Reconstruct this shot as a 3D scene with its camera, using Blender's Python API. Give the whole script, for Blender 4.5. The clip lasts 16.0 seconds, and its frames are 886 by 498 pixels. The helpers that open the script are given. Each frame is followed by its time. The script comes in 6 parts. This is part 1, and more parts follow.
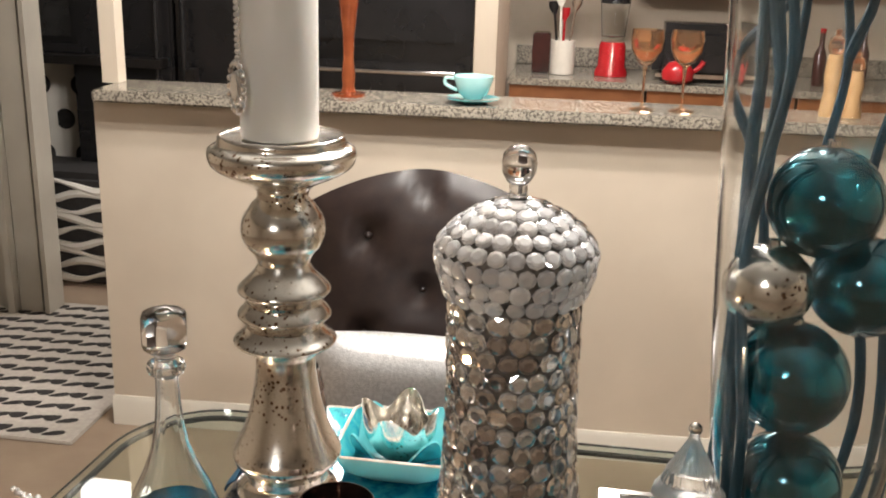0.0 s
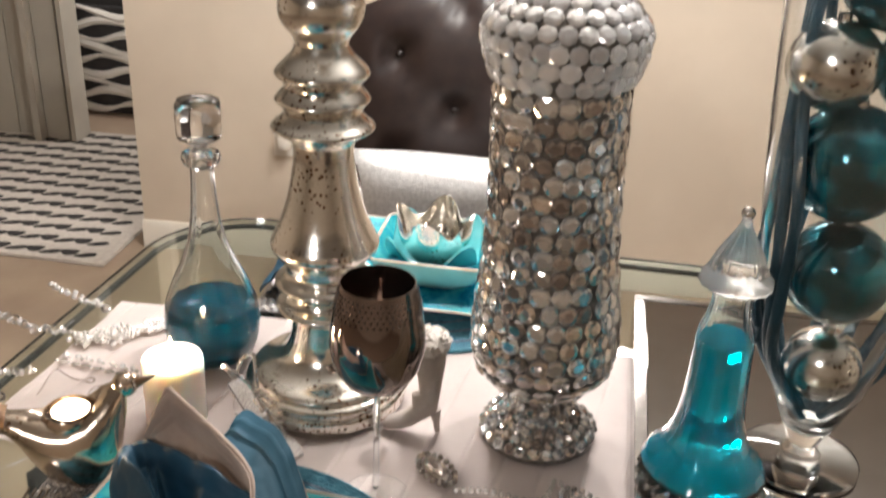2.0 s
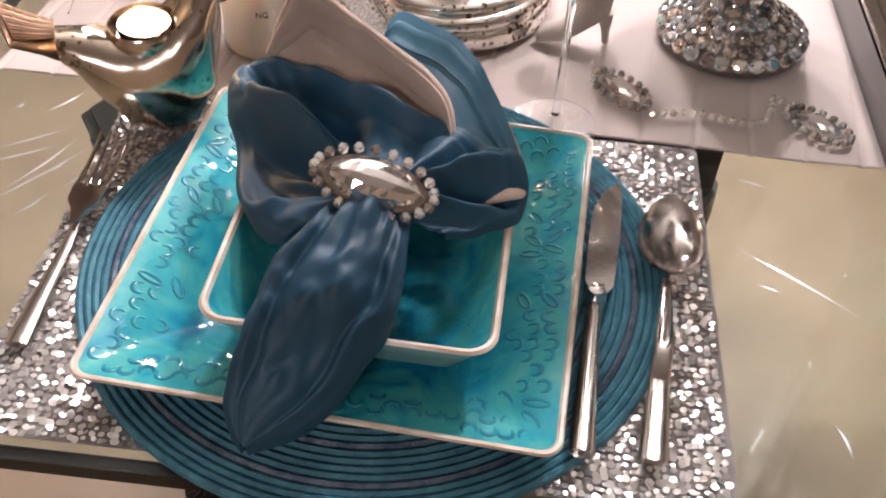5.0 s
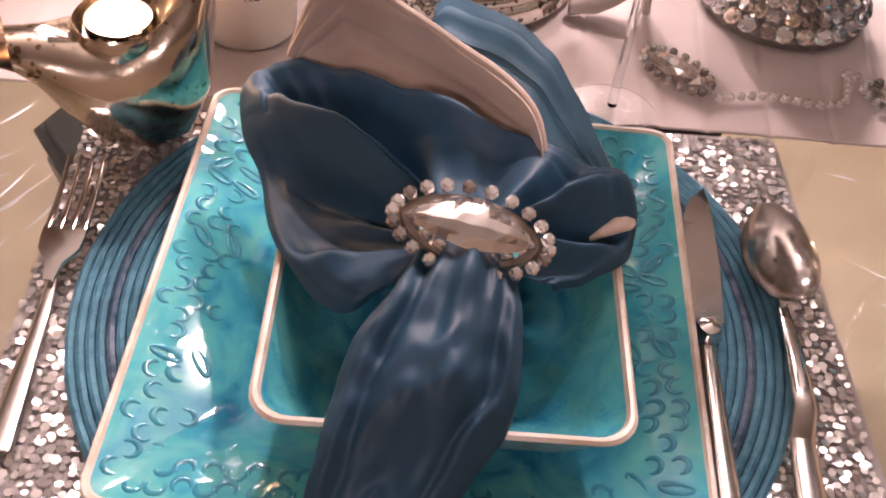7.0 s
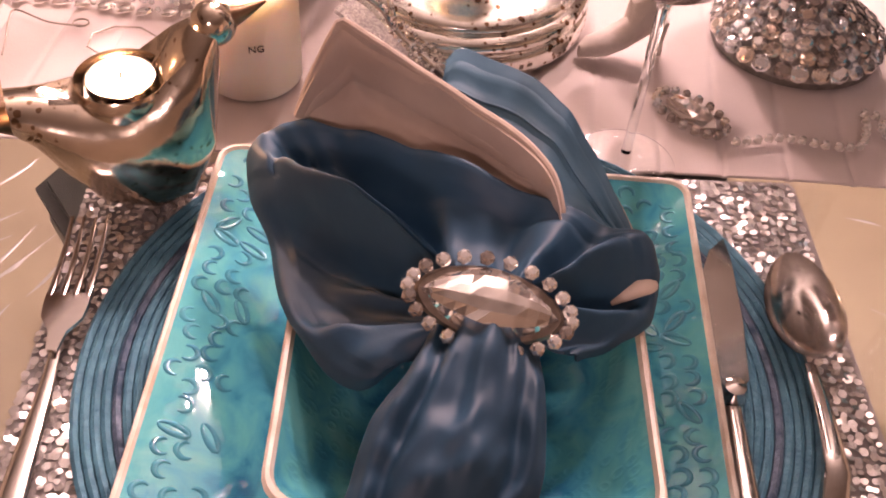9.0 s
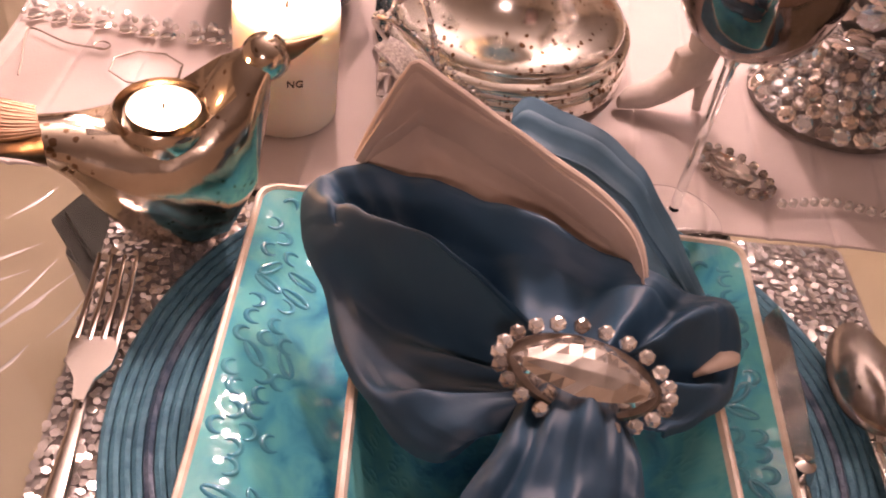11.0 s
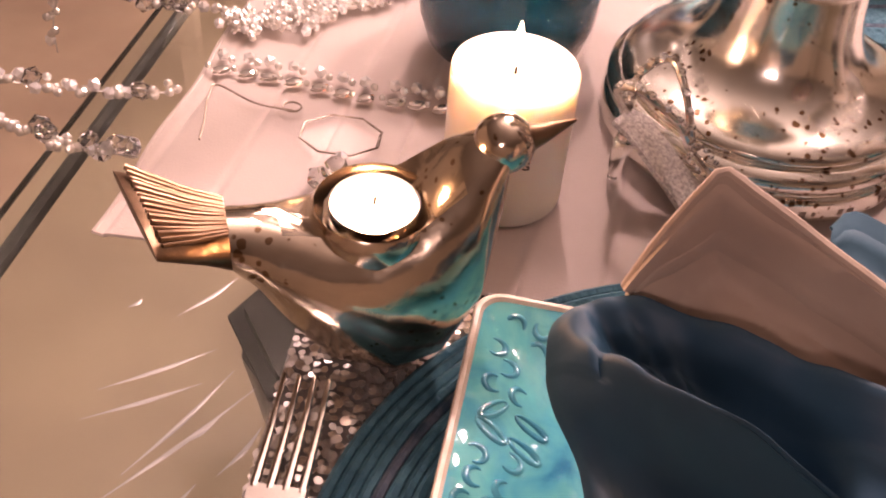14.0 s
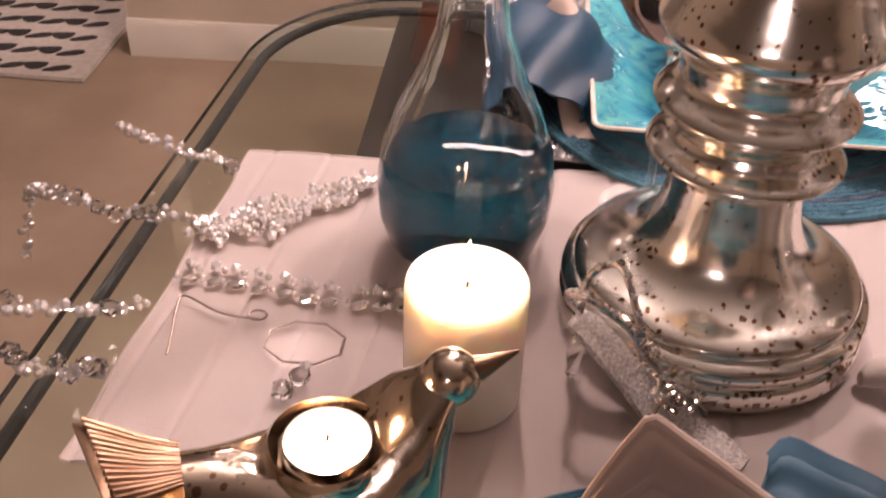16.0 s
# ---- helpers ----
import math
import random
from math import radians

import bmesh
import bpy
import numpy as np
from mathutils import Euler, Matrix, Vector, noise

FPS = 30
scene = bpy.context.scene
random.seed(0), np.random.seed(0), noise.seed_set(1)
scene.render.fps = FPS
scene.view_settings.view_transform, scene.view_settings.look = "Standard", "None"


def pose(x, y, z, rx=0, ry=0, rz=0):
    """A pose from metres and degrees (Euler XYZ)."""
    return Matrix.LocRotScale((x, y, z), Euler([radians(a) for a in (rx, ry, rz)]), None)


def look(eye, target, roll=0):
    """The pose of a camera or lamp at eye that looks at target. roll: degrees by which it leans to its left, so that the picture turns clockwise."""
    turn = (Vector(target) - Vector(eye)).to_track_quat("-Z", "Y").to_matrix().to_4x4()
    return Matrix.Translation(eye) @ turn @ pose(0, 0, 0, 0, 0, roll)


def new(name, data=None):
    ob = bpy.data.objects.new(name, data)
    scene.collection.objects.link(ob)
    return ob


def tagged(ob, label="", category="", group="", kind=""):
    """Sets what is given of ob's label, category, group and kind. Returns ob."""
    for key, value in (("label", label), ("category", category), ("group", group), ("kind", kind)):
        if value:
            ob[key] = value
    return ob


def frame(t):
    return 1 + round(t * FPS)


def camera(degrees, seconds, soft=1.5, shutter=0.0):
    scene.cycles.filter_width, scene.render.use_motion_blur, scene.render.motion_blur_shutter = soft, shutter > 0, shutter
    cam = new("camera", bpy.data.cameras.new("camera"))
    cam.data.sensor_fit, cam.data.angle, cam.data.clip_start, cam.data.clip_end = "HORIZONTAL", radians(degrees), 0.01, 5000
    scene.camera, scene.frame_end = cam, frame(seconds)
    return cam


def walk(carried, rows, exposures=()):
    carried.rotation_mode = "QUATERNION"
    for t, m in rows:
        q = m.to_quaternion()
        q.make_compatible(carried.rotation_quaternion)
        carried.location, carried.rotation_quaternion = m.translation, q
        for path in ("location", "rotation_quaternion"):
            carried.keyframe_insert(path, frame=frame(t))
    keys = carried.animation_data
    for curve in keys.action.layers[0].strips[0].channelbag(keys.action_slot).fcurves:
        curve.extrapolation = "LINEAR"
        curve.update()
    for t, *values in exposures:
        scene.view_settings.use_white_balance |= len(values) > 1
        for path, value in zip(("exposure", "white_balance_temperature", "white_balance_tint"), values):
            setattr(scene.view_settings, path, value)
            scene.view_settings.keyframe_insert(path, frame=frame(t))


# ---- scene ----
cam = camera(48.0, 16.0, soft=1.9, shutter=0.5)
PATH = [
    (0, (0.1068, 0.1019, 1.546), (-0.1527, 1.9964, 0.959), 1.8),
    (0.5, (0.1005, 0.1065, 1.532), (-0.1674, 1.9924, 0.923), 1.9),
    (1, (0.0970, 0.1143, 1.52), (-0.1806, 1.9786, 0.851), 2.0),
    (1.5, (0.0909, 0.1159, 1.491), (-0.1896, 1.9469, 0.738), 2.3),
    (2, (0.0866, 0.1046, 1.469), (-0.1898, 1.8858, 0.603), 2.4),
    (2.5, (0.0804, 0.1233, 1.433), (-0.2072, 1.8446, 0.456), 1.7),
    (3, (0.0797, 0.1503, 1.403), (-0.2483, 1.7970, 0.316), 0.6),
    (3.5, (0.0638, 0.1804, 1.368), (-0.2917, 1.7531, 0.185), -0.9),
    (4, (-0.0366, 0.1991, 1.326), (-0.2605, 1.7361, 0.066), 1.1),
    (4.5, (-0.1294, 0.2414, 1.301), (-0.2213, 1.7015, -0.062), 3.6),
    (4.7, (-0.1393, 0.2558, 1.29), (-0.2344, 1.6876, -0.103), 3.3),
    (6.8, (-0.2562, 0.3927, 1.215), (-0.1404, 1.7226, -0.273), 7.1),
    (7, (-0.2567, 0.4007, 1.213), (-0.1510, 1.7319, -0.276), 6.2),
    (7.5, (-0.2595, 0.4135, 1.217), (-0.1575, 1.7395, -0.277), 5.3),
    (8, (-0.2588, 0.4186, 1.217), (-0.1637, 1.7582, -0.265), 4.6),
    (10.5, (-0.2990, 0.4531, 1.21), (-0.1387, 1.8389, -0.224), 8.4),
    (11, (-0.3196, 0.4608, 1.197), (-0.1284, 1.8656, -0.214), 10.0),
    (11.5, (-0.3293, 0.4723, 1.189), (-0.1412, 1.8778, -0.221), 10.2),
    (12, (-0.3325, 0.4751, 1.182), (-0.1676, 1.8842, -0.228), 9.9),
    (12.5, (-0.3339, 0.4820, 1.167), (-0.2373, 1.9089, -0.23), 8.4),
    (13, (-0.3444, 0.5204, 1.162), (-0.3264, 1.9393, -0.247), 6.9),
    (13.5, (-0.3646, 0.5552, 1.154), (-0.3941, 1.9802, -0.249), 6.9),
    (14, (-0.3719, 0.5758, 1.141), (-0.4659, 2.0067, -0.253), 5.0),
    (14.5, (-0.3684, 0.5840, 1.138), (-0.5050, 2.0223, -0.244), 3.3),
    (15, (-0.3621, 0.5954, 1.157), (-0.5132, 2.0568, -0.201), 2.5),
    (15.5, (-0.3575, 0.6017, 1.177), (-0.4977, 2.1300, -0.105), 2.1),
    (16, (-0.3552, 0.5979, 1.19), (-0.4664, 2.1890, -0.017), 2.3),
]
LOOKS = [(0, 0.86, 6200, 11), (2, 0.95, 6100, 12), (3, 1.02, 6050, 13), (4.5, 1.08, 6050, 19), (7, 1.16, 6850, 42), (8, 1.17, 7250, 54), (10.5, 1.02, 7950, 57), (13, 0.93, 8000, 52), (14.5, 0.68, 7850, 54), (15.5, 0.40, 7400, 46), (16, 0.36, 7200, 43)]
walk(cam, [(t, look(eye, target, roll)) for t, eye, target, roll in PATH], LOOKS)

# ---- light ----
world = bpy.data.worlds.new("room_world")
scene.world = world
world.use_nodes = True
world.node_tree.nodes["Background"].inputs[0].default_value = (1.0, 0.86, 0.7, 1)
world.node_tree.nodes["Background"].inputs[1].default_value = 0.015


def area_lamp(name, eye, target, size, watts, color, size_y=None):
    data = bpy.data.lights.new(name, "AREA")
    data.shape, data.size, data.energy, data.color = "RECTANGLE", size, watts, color
    data.size_y = size_y or size
    ob = new(name, data)
    ob.matrix_world = look(eye, target)
    return ob


def point_lamp(name, at, radius, watts, color):
    data = bpy.data.lights.new(name, "POINT")
    data.shadow_soft_size, data.energy, data.color = radius, watts, color
    ob = new(name, data)
    ob.location = at
    return ob


WARM = (1.0, 0.93, 0.83)
point_lamp("dining_lamp", (-0.42, 1.95, 2.12), 0.045, 31, WARM)
point_lamp("dining_lamp", (0.30, 1.70, 2.12), 0.045, 31, WARM)
point_lamp("dining_lamp", (0.02, 2.25, 2.12), 0.045, 31, WARM)
area_lamp("kitchen_lamp", (-0.2, 4.2, 2.52), (-0.2, 4.2, 0), 1.2, 32, WARM, 0.3)
area_lamp("hall_lamp", (-2.0, 4.0, 2.5), (-2.0, 4.1, 0), 0.3, 1.6, WARM)
# Weak fill added behind the camera; stands for no particular lamp.
area_lamp("added_fill_lamp", (-0.8, -1.9, 2.5), (-0.4, 0.8, 0.8), 0.5, 12, WARM)


# ---- materials ----
def shader(name, color, rough=0.5, metal=0.0, **more):
    """A Principled material. more: two (second colour), scale, detail, mix (low, high), bump, bump_scale, glass, ior, coat, sheen, glow, glow_color, island."""
    m = bpy.data.materials.new(name)
    m.use_nodes = True
    nt = m.node_tree
    p = nt.nodes["Principled BSDF"]
    p.inputs["Base Color"].default_value = (*color, 1)
    p.inputs["Roughness"].default_value = rough
    p.inputs["Metallic"].default_value = metal
    p.inputs["IOR"].default_value = more.get("ior", 1.48)
    p.inputs["Transmission Weight"].default_value = more.get("glass", 0.0)
    p.inputs["Coat Weight"].default_value = more.get("coat", 0.0)
    p.inputs["Coat Roughness"].default_value = 0.06
    p.inputs["Sheen Weight"].default_value = more.get("sheen", 0.0)
    p.inputs["Subsurface Weight"].default_value = more.get("wax", 0.0)
    p.inputs["Subsurface Scale"].default_value = 1.1
    p.inputs["Subsurface Radius"].default_value = (0.020, 0.0155, 0.0115)
    if "glow" in more:
        p.inputs["Emission Color"].default_value = (*more.get("glow_color", color), 1)
        p.inputs["Emission Strength"].default_value = more["glow"]
    tc = nt.nodes.new("ShaderNodeTexCoord")

    def noise_tex(scale, detail=5.0):
        n = nt.nodes.new("ShaderNodeTexNoise")
        n.inputs["Scale"].default_value, n.inputs["Detail"].default_value = scale, detail
        nt.links.new(tc.outputs["Object"], n.inputs["Vector"])
        return n

    if "two" in more:
        n = noise_tex(more.get("scale", 10.0), more.get("detail", 5.0))
        r = nt.nodes.new("ShaderNodeMapRange")
        low, high = more.get("mix", (0.35, 0.65))
        r.inputs["From Min"].default_value, r.inputs["From Max"].default_value = low, high
        nt.links.new(n.outputs["Fac"], r.inputs["Value"])
        mix = nt.nodes.new("ShaderNodeMix")
        mix.data_type = "RGBA"
        mix.inputs[6].default_value, mix.inputs[7].default_value = (*color, 1), (*more["two"], 1)
        nt.links.new(r.outputs["Result"], mix.inputs[0])
        nt.links.new(mix.outputs[2], p.inputs["Base Color"])
        n2 = noise_tex(more.get("scale", 10.0) * 6, 3.0)
        r2 = nt.nodes.new("ShaderNodeMapRange")
        r2.inputs["To Min"].default_value, r2.inputs["To Max"].default_value = max(0.02, rough - 0.07), rough + 0.07
        nt.links.new(n2.outputs["Fac"], r2.inputs["Value"])
        nt.links.new(r2.outputs["Result"], p.inputs["Roughness"])
    if "bump" in more:
        n = noise_tex(more.get("bump_scale", 60.0), 4.0)
        b = nt.nodes.new("ShaderNodeBump")
        b.inputs["Strength"].default_value, b.inputs["Distance"].default_value = more["bump"], more.get("depth", 0.002)
        nt.links.new(n.outputs["Fac"], b.inputs["Height"])
        nt.links.new(b.outputs["Normal"], p.inputs["Normal"])
    if "island" in more:
        g = nt.nodes.new("ShaderNodeNewGeometry") if more["island"] == "island" else nt.nodes.new("ShaderNodeObjectInfo")
        ramp = nt.nodes.new("ShaderNodeValToRGB")
        cols = more["colors"]
        ramp.color_ramp.interpolation = "CONSTANT"
        for i, c in enumerate(cols):
            e = ramp.color_ramp.elements[i] if i < 2 else ramp.color_ramp.elements.new(i / len(cols))
            e.position, e.color = i / len(cols), (*c, 1)
        nt.links.new(g.outputs["Random Per Island" if more["island"] == "island" else "Random"], ramp.inputs["Fac"])
        nt.links.new(ramp.outputs["Color"], p.inputs["Base Color"])
    return m


def mercury(name, color, spot, scale=115.0, low=0.60, rough=0.19, dull=0.74, wobble=0.22):
    """Silvered glass whose mirror has worn off in spots."""
    m = shader(name, color, rough, 1.0, two=tuple(c * dull for c in color), scale=13.0, bump=wobble, bump_scale=34.0)
    nt = m.node_tree
    p = nt.nodes["Principled BSDF"]
    tc = nt.nodes.new("ShaderNodeTexCoord")
    v = nt.nodes.new("ShaderNodeTexVoronoi")
    v.inputs["Scale"].default_value = scale
    n = nt.nodes.new("ShaderNodeTexNoise")
    n.inputs["Scale"].default_value = scale * 0.11
    warp = nt.nodes.new("ShaderNodeTexNoise")
    warp.inputs["Scale"].default_value, warp.inputs["Detail"].default_value = scale * 0.9, 3.0
    nt.links.new(tc.outputs["Object"], warp.inputs["Vector"])
    bent = nt.nodes.new("ShaderNodeVectorMath")
    bent.operation = "MULTIPLY_ADD"
    bent.inputs[1].default_value = (0.7 / scale,) * 3
    nt.links.new(warp.outputs["Color"], bent.inputs[0])
    nt.links.new(tc.outputs["Object"], bent.inputs[2])
    for q in (v, n):
        nt.links.new(bent.outputs[0], q.inputs["Vector"])
    v.inputs["Randomness"].default_value = 1.0
    n.inputs["Detail"].default_value = 3.0
    a = nt.nodes.new("ShaderNodeMath")
    a.operation = "SUBTRACT"
    nt.links.new(n.outputs["Fac"], a.inputs[0])
    nt.links.new(v.outputs["Distance"], a.inputs[1])
    r = nt.nodes.new("ShaderNodeMapRange")
    r.inputs["From Min"].default_value, r.inputs["From Max"].default_value = low - 0.345, low - 0.27
    nt.links.new(a.outputs[0], r.inputs["Value"])
    mix = nt.nodes.new("ShaderNodeMix")
    mix.data_type = "RGBA"
    old = p.inputs["Base Color"].links[0].from_socket
    nt.links.new(old, mix.inputs[6])
    mix.inputs[7].default_value = (*spot, 1)
    nt.links.new(r.outputs["Result"], mix.inputs[0])
    nt.links.new(mix.outputs[2], p.inputs["Base Color"])
    return m


def glazed(name, well, cells=72.0, relief=0.5):
    """Crackled turquoise glaze with deep blue pools and a stamped relief of small loops."""
    m = shader(name, (0.05, 0.44, 0.50), 0.045, ior=1.42)
    nt = m.node_tree
    p = nt.nodes["Principled BSDF"]
    tc = nt.nodes.new("ShaderNodeTexCoord")
    n = nt.nodes.new("ShaderNodeTexNoise")
    n.inputs["Scale"].default_value, n.inputs["Detail"].default_value = 26.0, 6.0
    n.inputs["Distortion"].default_value = 1.6
    nt.links.new(tc.outputs["Object"], n.inputs["Vector"])
    ramp = nt.nodes.new("ShaderNodeValToRGB")
    els = ramp.color_ramp.elements
    els[0].position, els[0].color = 0.20, (0.12, 0.49, 0.49, 1)
    els[1].position, els[1].color = 0.95, (0.0, 0.09, 0.21, 1)
    for pos, c in ((0.42, (0.055, 0.40, 0.44, 1)), (0.60, (0.020, 0.31, 0.43, 1)), (0.75, (0.0, 0.17, 0.30, 1))):
        els.new(pos).color = c
    # the glaze runs off the border and gathers where the well begins
    sep = nt.nodes.new("ShaderNodeSeparateXYZ")
    nt.links.new(tc.outputs["Object"], sep.inputs[0])
    sides = []
    for axis in ("X", "Y"):
        q = nt.nodes.new("ShaderNodeMath")
        q.operation = "ABSOLUTE"
        nt.links.new(sep.outputs[axis], q.inputs[0])
        sides.append(q)
    far = nt.nodes.new("ShaderNodeMath")
    far.operation = "MAXIMUM"
    for k in (0, 1):
        nt.links.new(sides[k].outputs[0], far.inputs[k])
    run = nt.nodes.new("ShaderNodeMapRange")
    run.inputs["From Min"].default_value, run.inputs["From Max"].default_value = well * 1.28, well * 0.96
    run.inputs["To Min"].default_value, run.inputs["To Max"].default_value = -0.06, 0.16
    nt.links.new(far.outputs[0], run.inputs["Value"])
    total = nt.nodes.new("ShaderNodeMath")
    nt.links.new(n.outputs["Fac"], total.inputs[0])
    nt.links.new(run.outputs["Result"], total.inputs[1])
    nt.links.new(total.outputs[0], ramp.inputs["Fac"])
    v = nt.nodes.new("ShaderNodeTexVoronoi")
    v.voronoi_dimensions = "2D"
    v.inputs["Scale"].default_value = cells
    nt.links.new(tc.outputs["Object"], v.inputs["Vector"])
    s = nt.nodes.new("ShaderNodeValToRGB")
    ring = s.color_ramp.elements
    ring[0].position, ring[0].color = 0.16, (0.35, 0.35, 0.35, 1)
    ring[1].position, ring[1].color = 0.42, (0.35, 0.35, 0.35, 1)
    ring.new(0.27).color = (1, 1, 1, 1)
    ring.new(0.10).color = (0.0, 0.0, 0.0, 1)
    nt.links.new(v.outputs["Distance"], s.inputs["Fac"])
    b = nt.nodes.new("ShaderNodeBump")
    tone = nt.nodes.new("ShaderNodeMix")
    tone.data_type, tone.blend_type = "RGBA", "MULTIPLY"
    shade = nt.nodes.new("ShaderNodeMapRange")
    shade.inputs["From Min"].default_value, shade.inputs["From Max"].default_value = 0.35, 0.0
    shade.inputs["To Max"].default_value = 0.9 * relief
    nt.links.new(s.outputs[0], shade.inputs["Value"])
    nt.links.new(shade.outputs["Result"], tone.inputs[0])
    nt.links.new(ramp.outputs["Color"], tone.inputs[6])
    tone.inputs[7].default_value = (0.3, 0.62, 0.78, 1)
    nt.links.new(tone.outputs[2], p.inputs["Base Color"])
    b.inputs["Strength"].default_value, b.inputs["Distance"].default_value = relief, 0.0011
    nt.links.new(s.outputs[0], b.inputs["Height"])
    nt.links.new(b.outputs["Normal"], p.inputs["Normal"])
    return m


WALL = shader("beige_wall_paint", (0.64, 0.55, 0.44), 0.85, two=(0.57, 0.485, 0.385), scale=3.0, bump=0.15, bump_scale=160.0, depth=0.001)
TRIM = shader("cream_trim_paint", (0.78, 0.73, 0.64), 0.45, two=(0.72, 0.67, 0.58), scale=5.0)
# Darker copy of the cream trim: the hall's shade is put into the colour.
SHADED_TRIM = shader("shaded_cream_casing", (0.42, 0.39, 0.33), 0.5, two=(0.37, 0.34, 0.29), scale=5.0)
CEIL = shader("white_ceiling_paint", (0.38, 0.365, 0.34), 0.9, two=(0.34, 0.325, 0.30), scale=4.0)
FLOOR = shader("tan_floor_tile", (0.37, 0.28, 0.20), 0.5, two=(0.30, 0.22, 0.16), scale=4.0, bump=0.1, bump_scale=30.0)
GLASS_TOP = shader("greenish_table_glass", (0.88, 0.965, 0.91), 0.0, glass=1.0, ior=1.45)
CLEAR = shader("clear_glass", (0.98, 0.99, 0.99), 0.01, glass=1.0, ior=1.45)
CRYSTAL = shader("cut_crystal", (0.97, 0.97, 0.98), 0.0, glass=1.0, ior=1.6)
SMOKE = shader("smoked_mirror_glass", (0.34, 0.27, 0.24), 0.045, 0.92, two=(0.22, 0.17, 0.15), scale=14.0, glass=0.3)
LIQUID_BLUE = shader("deep_blue_liquid", (0.0, 0.12, 0.20), 0.0, glass=0.55, ior=1.34)
LIQUID_AQUA = shader("aqua_liquid", (0.005, 0.70, 0.92), 0.03, glass=0.7, ior=1.34)
BLACK_WOOD = shader("black_lacquered_wood", (0.006, 0.005, 0.005), 0.4, two=(0.011, 0.009, 0.008), scale=14.0)
DARK_FILL = shader("dark_olive_fill", (0.022, 0.019, 0.014), 0.6, two=(0.030, 0.026, 0.019), scale=9.0)
SILVER_MERC = mercury("silver_mercury_glass", (0.95, 0.92, 0.86), (0.20, 0.11, 0.06), 150.0, 0.62, 0.17, 0.80)
GOLD_MERC = mercury("gold_mercury_glass", (0.78, 0.66, 0.54), (0.24, 0.15, 0.09), 150.0, 0.61, 0.15, 0.42, 0.5)
GOLD_PLAIN = shader("worn_gold", (0.29, 0.185, 0.12), 0.34, 1.0, two=(0.15, 0.09, 0.055), scale=40.0, bump=0.5, bump_scale=90.0)
CHROME = shader("polished_steel", (0.72, 0.69, 0.66), 0.13, 1.0, two=(0.62, 0.58, 0.55), scale=25.0)
SILVER_BEAD = shader("silver_bead", (0.90, 0.88, 0.85), 0.14, 0.7)
STONE = shader("foil_backed_rhinestone", (0.7, 0.7, 0.7), 0.05, 0.80, island="object", coat=0.9,
               colors=((0.66, 0.64, 0.62), (0.90, 0.89, 0.88), (0.40, 0.36, 0.34), (0.97, 0.97, 0.97), (0.62, 0.56, 0.52), (0.80, 0.84, 0.88), (0.92, 0.82, 0.72)))
STONE_REST = shader("foil_backed_rhinestones", (0.5, 0.48, 0.46), 0.1, 0.85, coat=1.0, island="island",
                    colors=((0.42, 0.40, 0.39), (0.62, 0.60, 0.58), (0.36, 0.33, 0.31), (0.78, 0.76, 0.74)))
LID_STONE = shader("clear_white_rhinestone", (0.9, 0.9, 0.9), 0.10, 0.35, island="object", coat=0.8,
                   colors=((0.86, 0.86, 0.87), (0.95, 0.95, 0.96), (0.70, 0.69, 0.70), (0.92, 0.90, 0.89)))
GROUT = shader("dark_silver_setting", (0.13, 0.12, 0.11), 0.35, 0.6, two=(0.26, 0.24, 0.22), scale=90.0)
DARK_SETTING = shader("tarnished_silver", (0.34, 0.28, 0.24), 0.35, 0.9, two=(0.2, 0.16, 0.13), scale=120.0)
SEQUIN = shader("silver_sequins", (0.6, 0.58, 0.56), 0.20, 0.75, island="island",
                colors=((0.90, 0.88, 0.87), (0.74, 0.72, 0.71), (0.97, 0.96, 0.95), (0.60, 0.58, 0.57), (0.84, 0.82, 0.81)))
MAT_BACK = shader("grey_mat_cloth", (0.30, 0.28, 0.27), 0.8, two=(0.22, 0.2, 0.2), scale=60.0)
RUNNER = shader("rosy_grey_cotton", (0.51, 0.445, 0.42), 0.85, two=(0.45, 0.39, 0.37), scale=14.0, sheen=0.25, bump=0.35, bump_scale=700.0, depth=0.0006)
COIL_A = shader("teal_braid", (0.035, 0.15, 0.22), 0.55, two=(0.07, 0.25, 0.34), scale=90.0, bump=0.9, bump_scale=260.0)
COIL_B = shader("navy_braid", (0.03, 0.07, 0.12), 0.4, 0.25, two=(0.16, 0.20, 0.27), scale=90.0, bump=0.9, bump_scale=260.0)
GLAZE = glazed("turquoise_glaze", 0.088, 45.0, 0.12)
GLAZE_BOWL = glazed("turquoise_bowl_glaze", 0.046, 130.0, 0.22)
GLAZE_DEEP = shader("pooled_glaze", (0.030, 0.29, 0.37), 0.05, two=(0.012, 0.20, 0.31), scale=45.0)
CERAMIC_EDGE = shader("cream_stoneware", (0.76, 0.70, 0.62), 0.35, two=(0.55, 0.44, 0.34), scale=45.0)
PALE_GLAZE = shader("pale_aqua_glaze", (0.45, 0.72, 0.70), 0.15, two=(0.36, 0.62, 0.62), scale=12.0, coat=0.4)
SATIN = shader("steel_blue_satin", (0.016, 0.080, 0.144), 0.53, two=(0.008, 0.044, 0.082), scale=9.0, bump=0.16, bump_scale=40.0, depth=0.004)
SATIN.node_tree.nodes["Principled BSDF"].inputs["Specular IOR Level"].default_value = 0.5
# Lighter satin for the up-facing back corner: its light is put into the colour.
SATIN_LIT = shader("lit_steel_blue_satin", (0.055, 0.175, 0.27), 0.55, two=(0.035, 0.125, 0.20), scale=12.0, bump=0.2, bump_scale=40.0, depth=0.004)
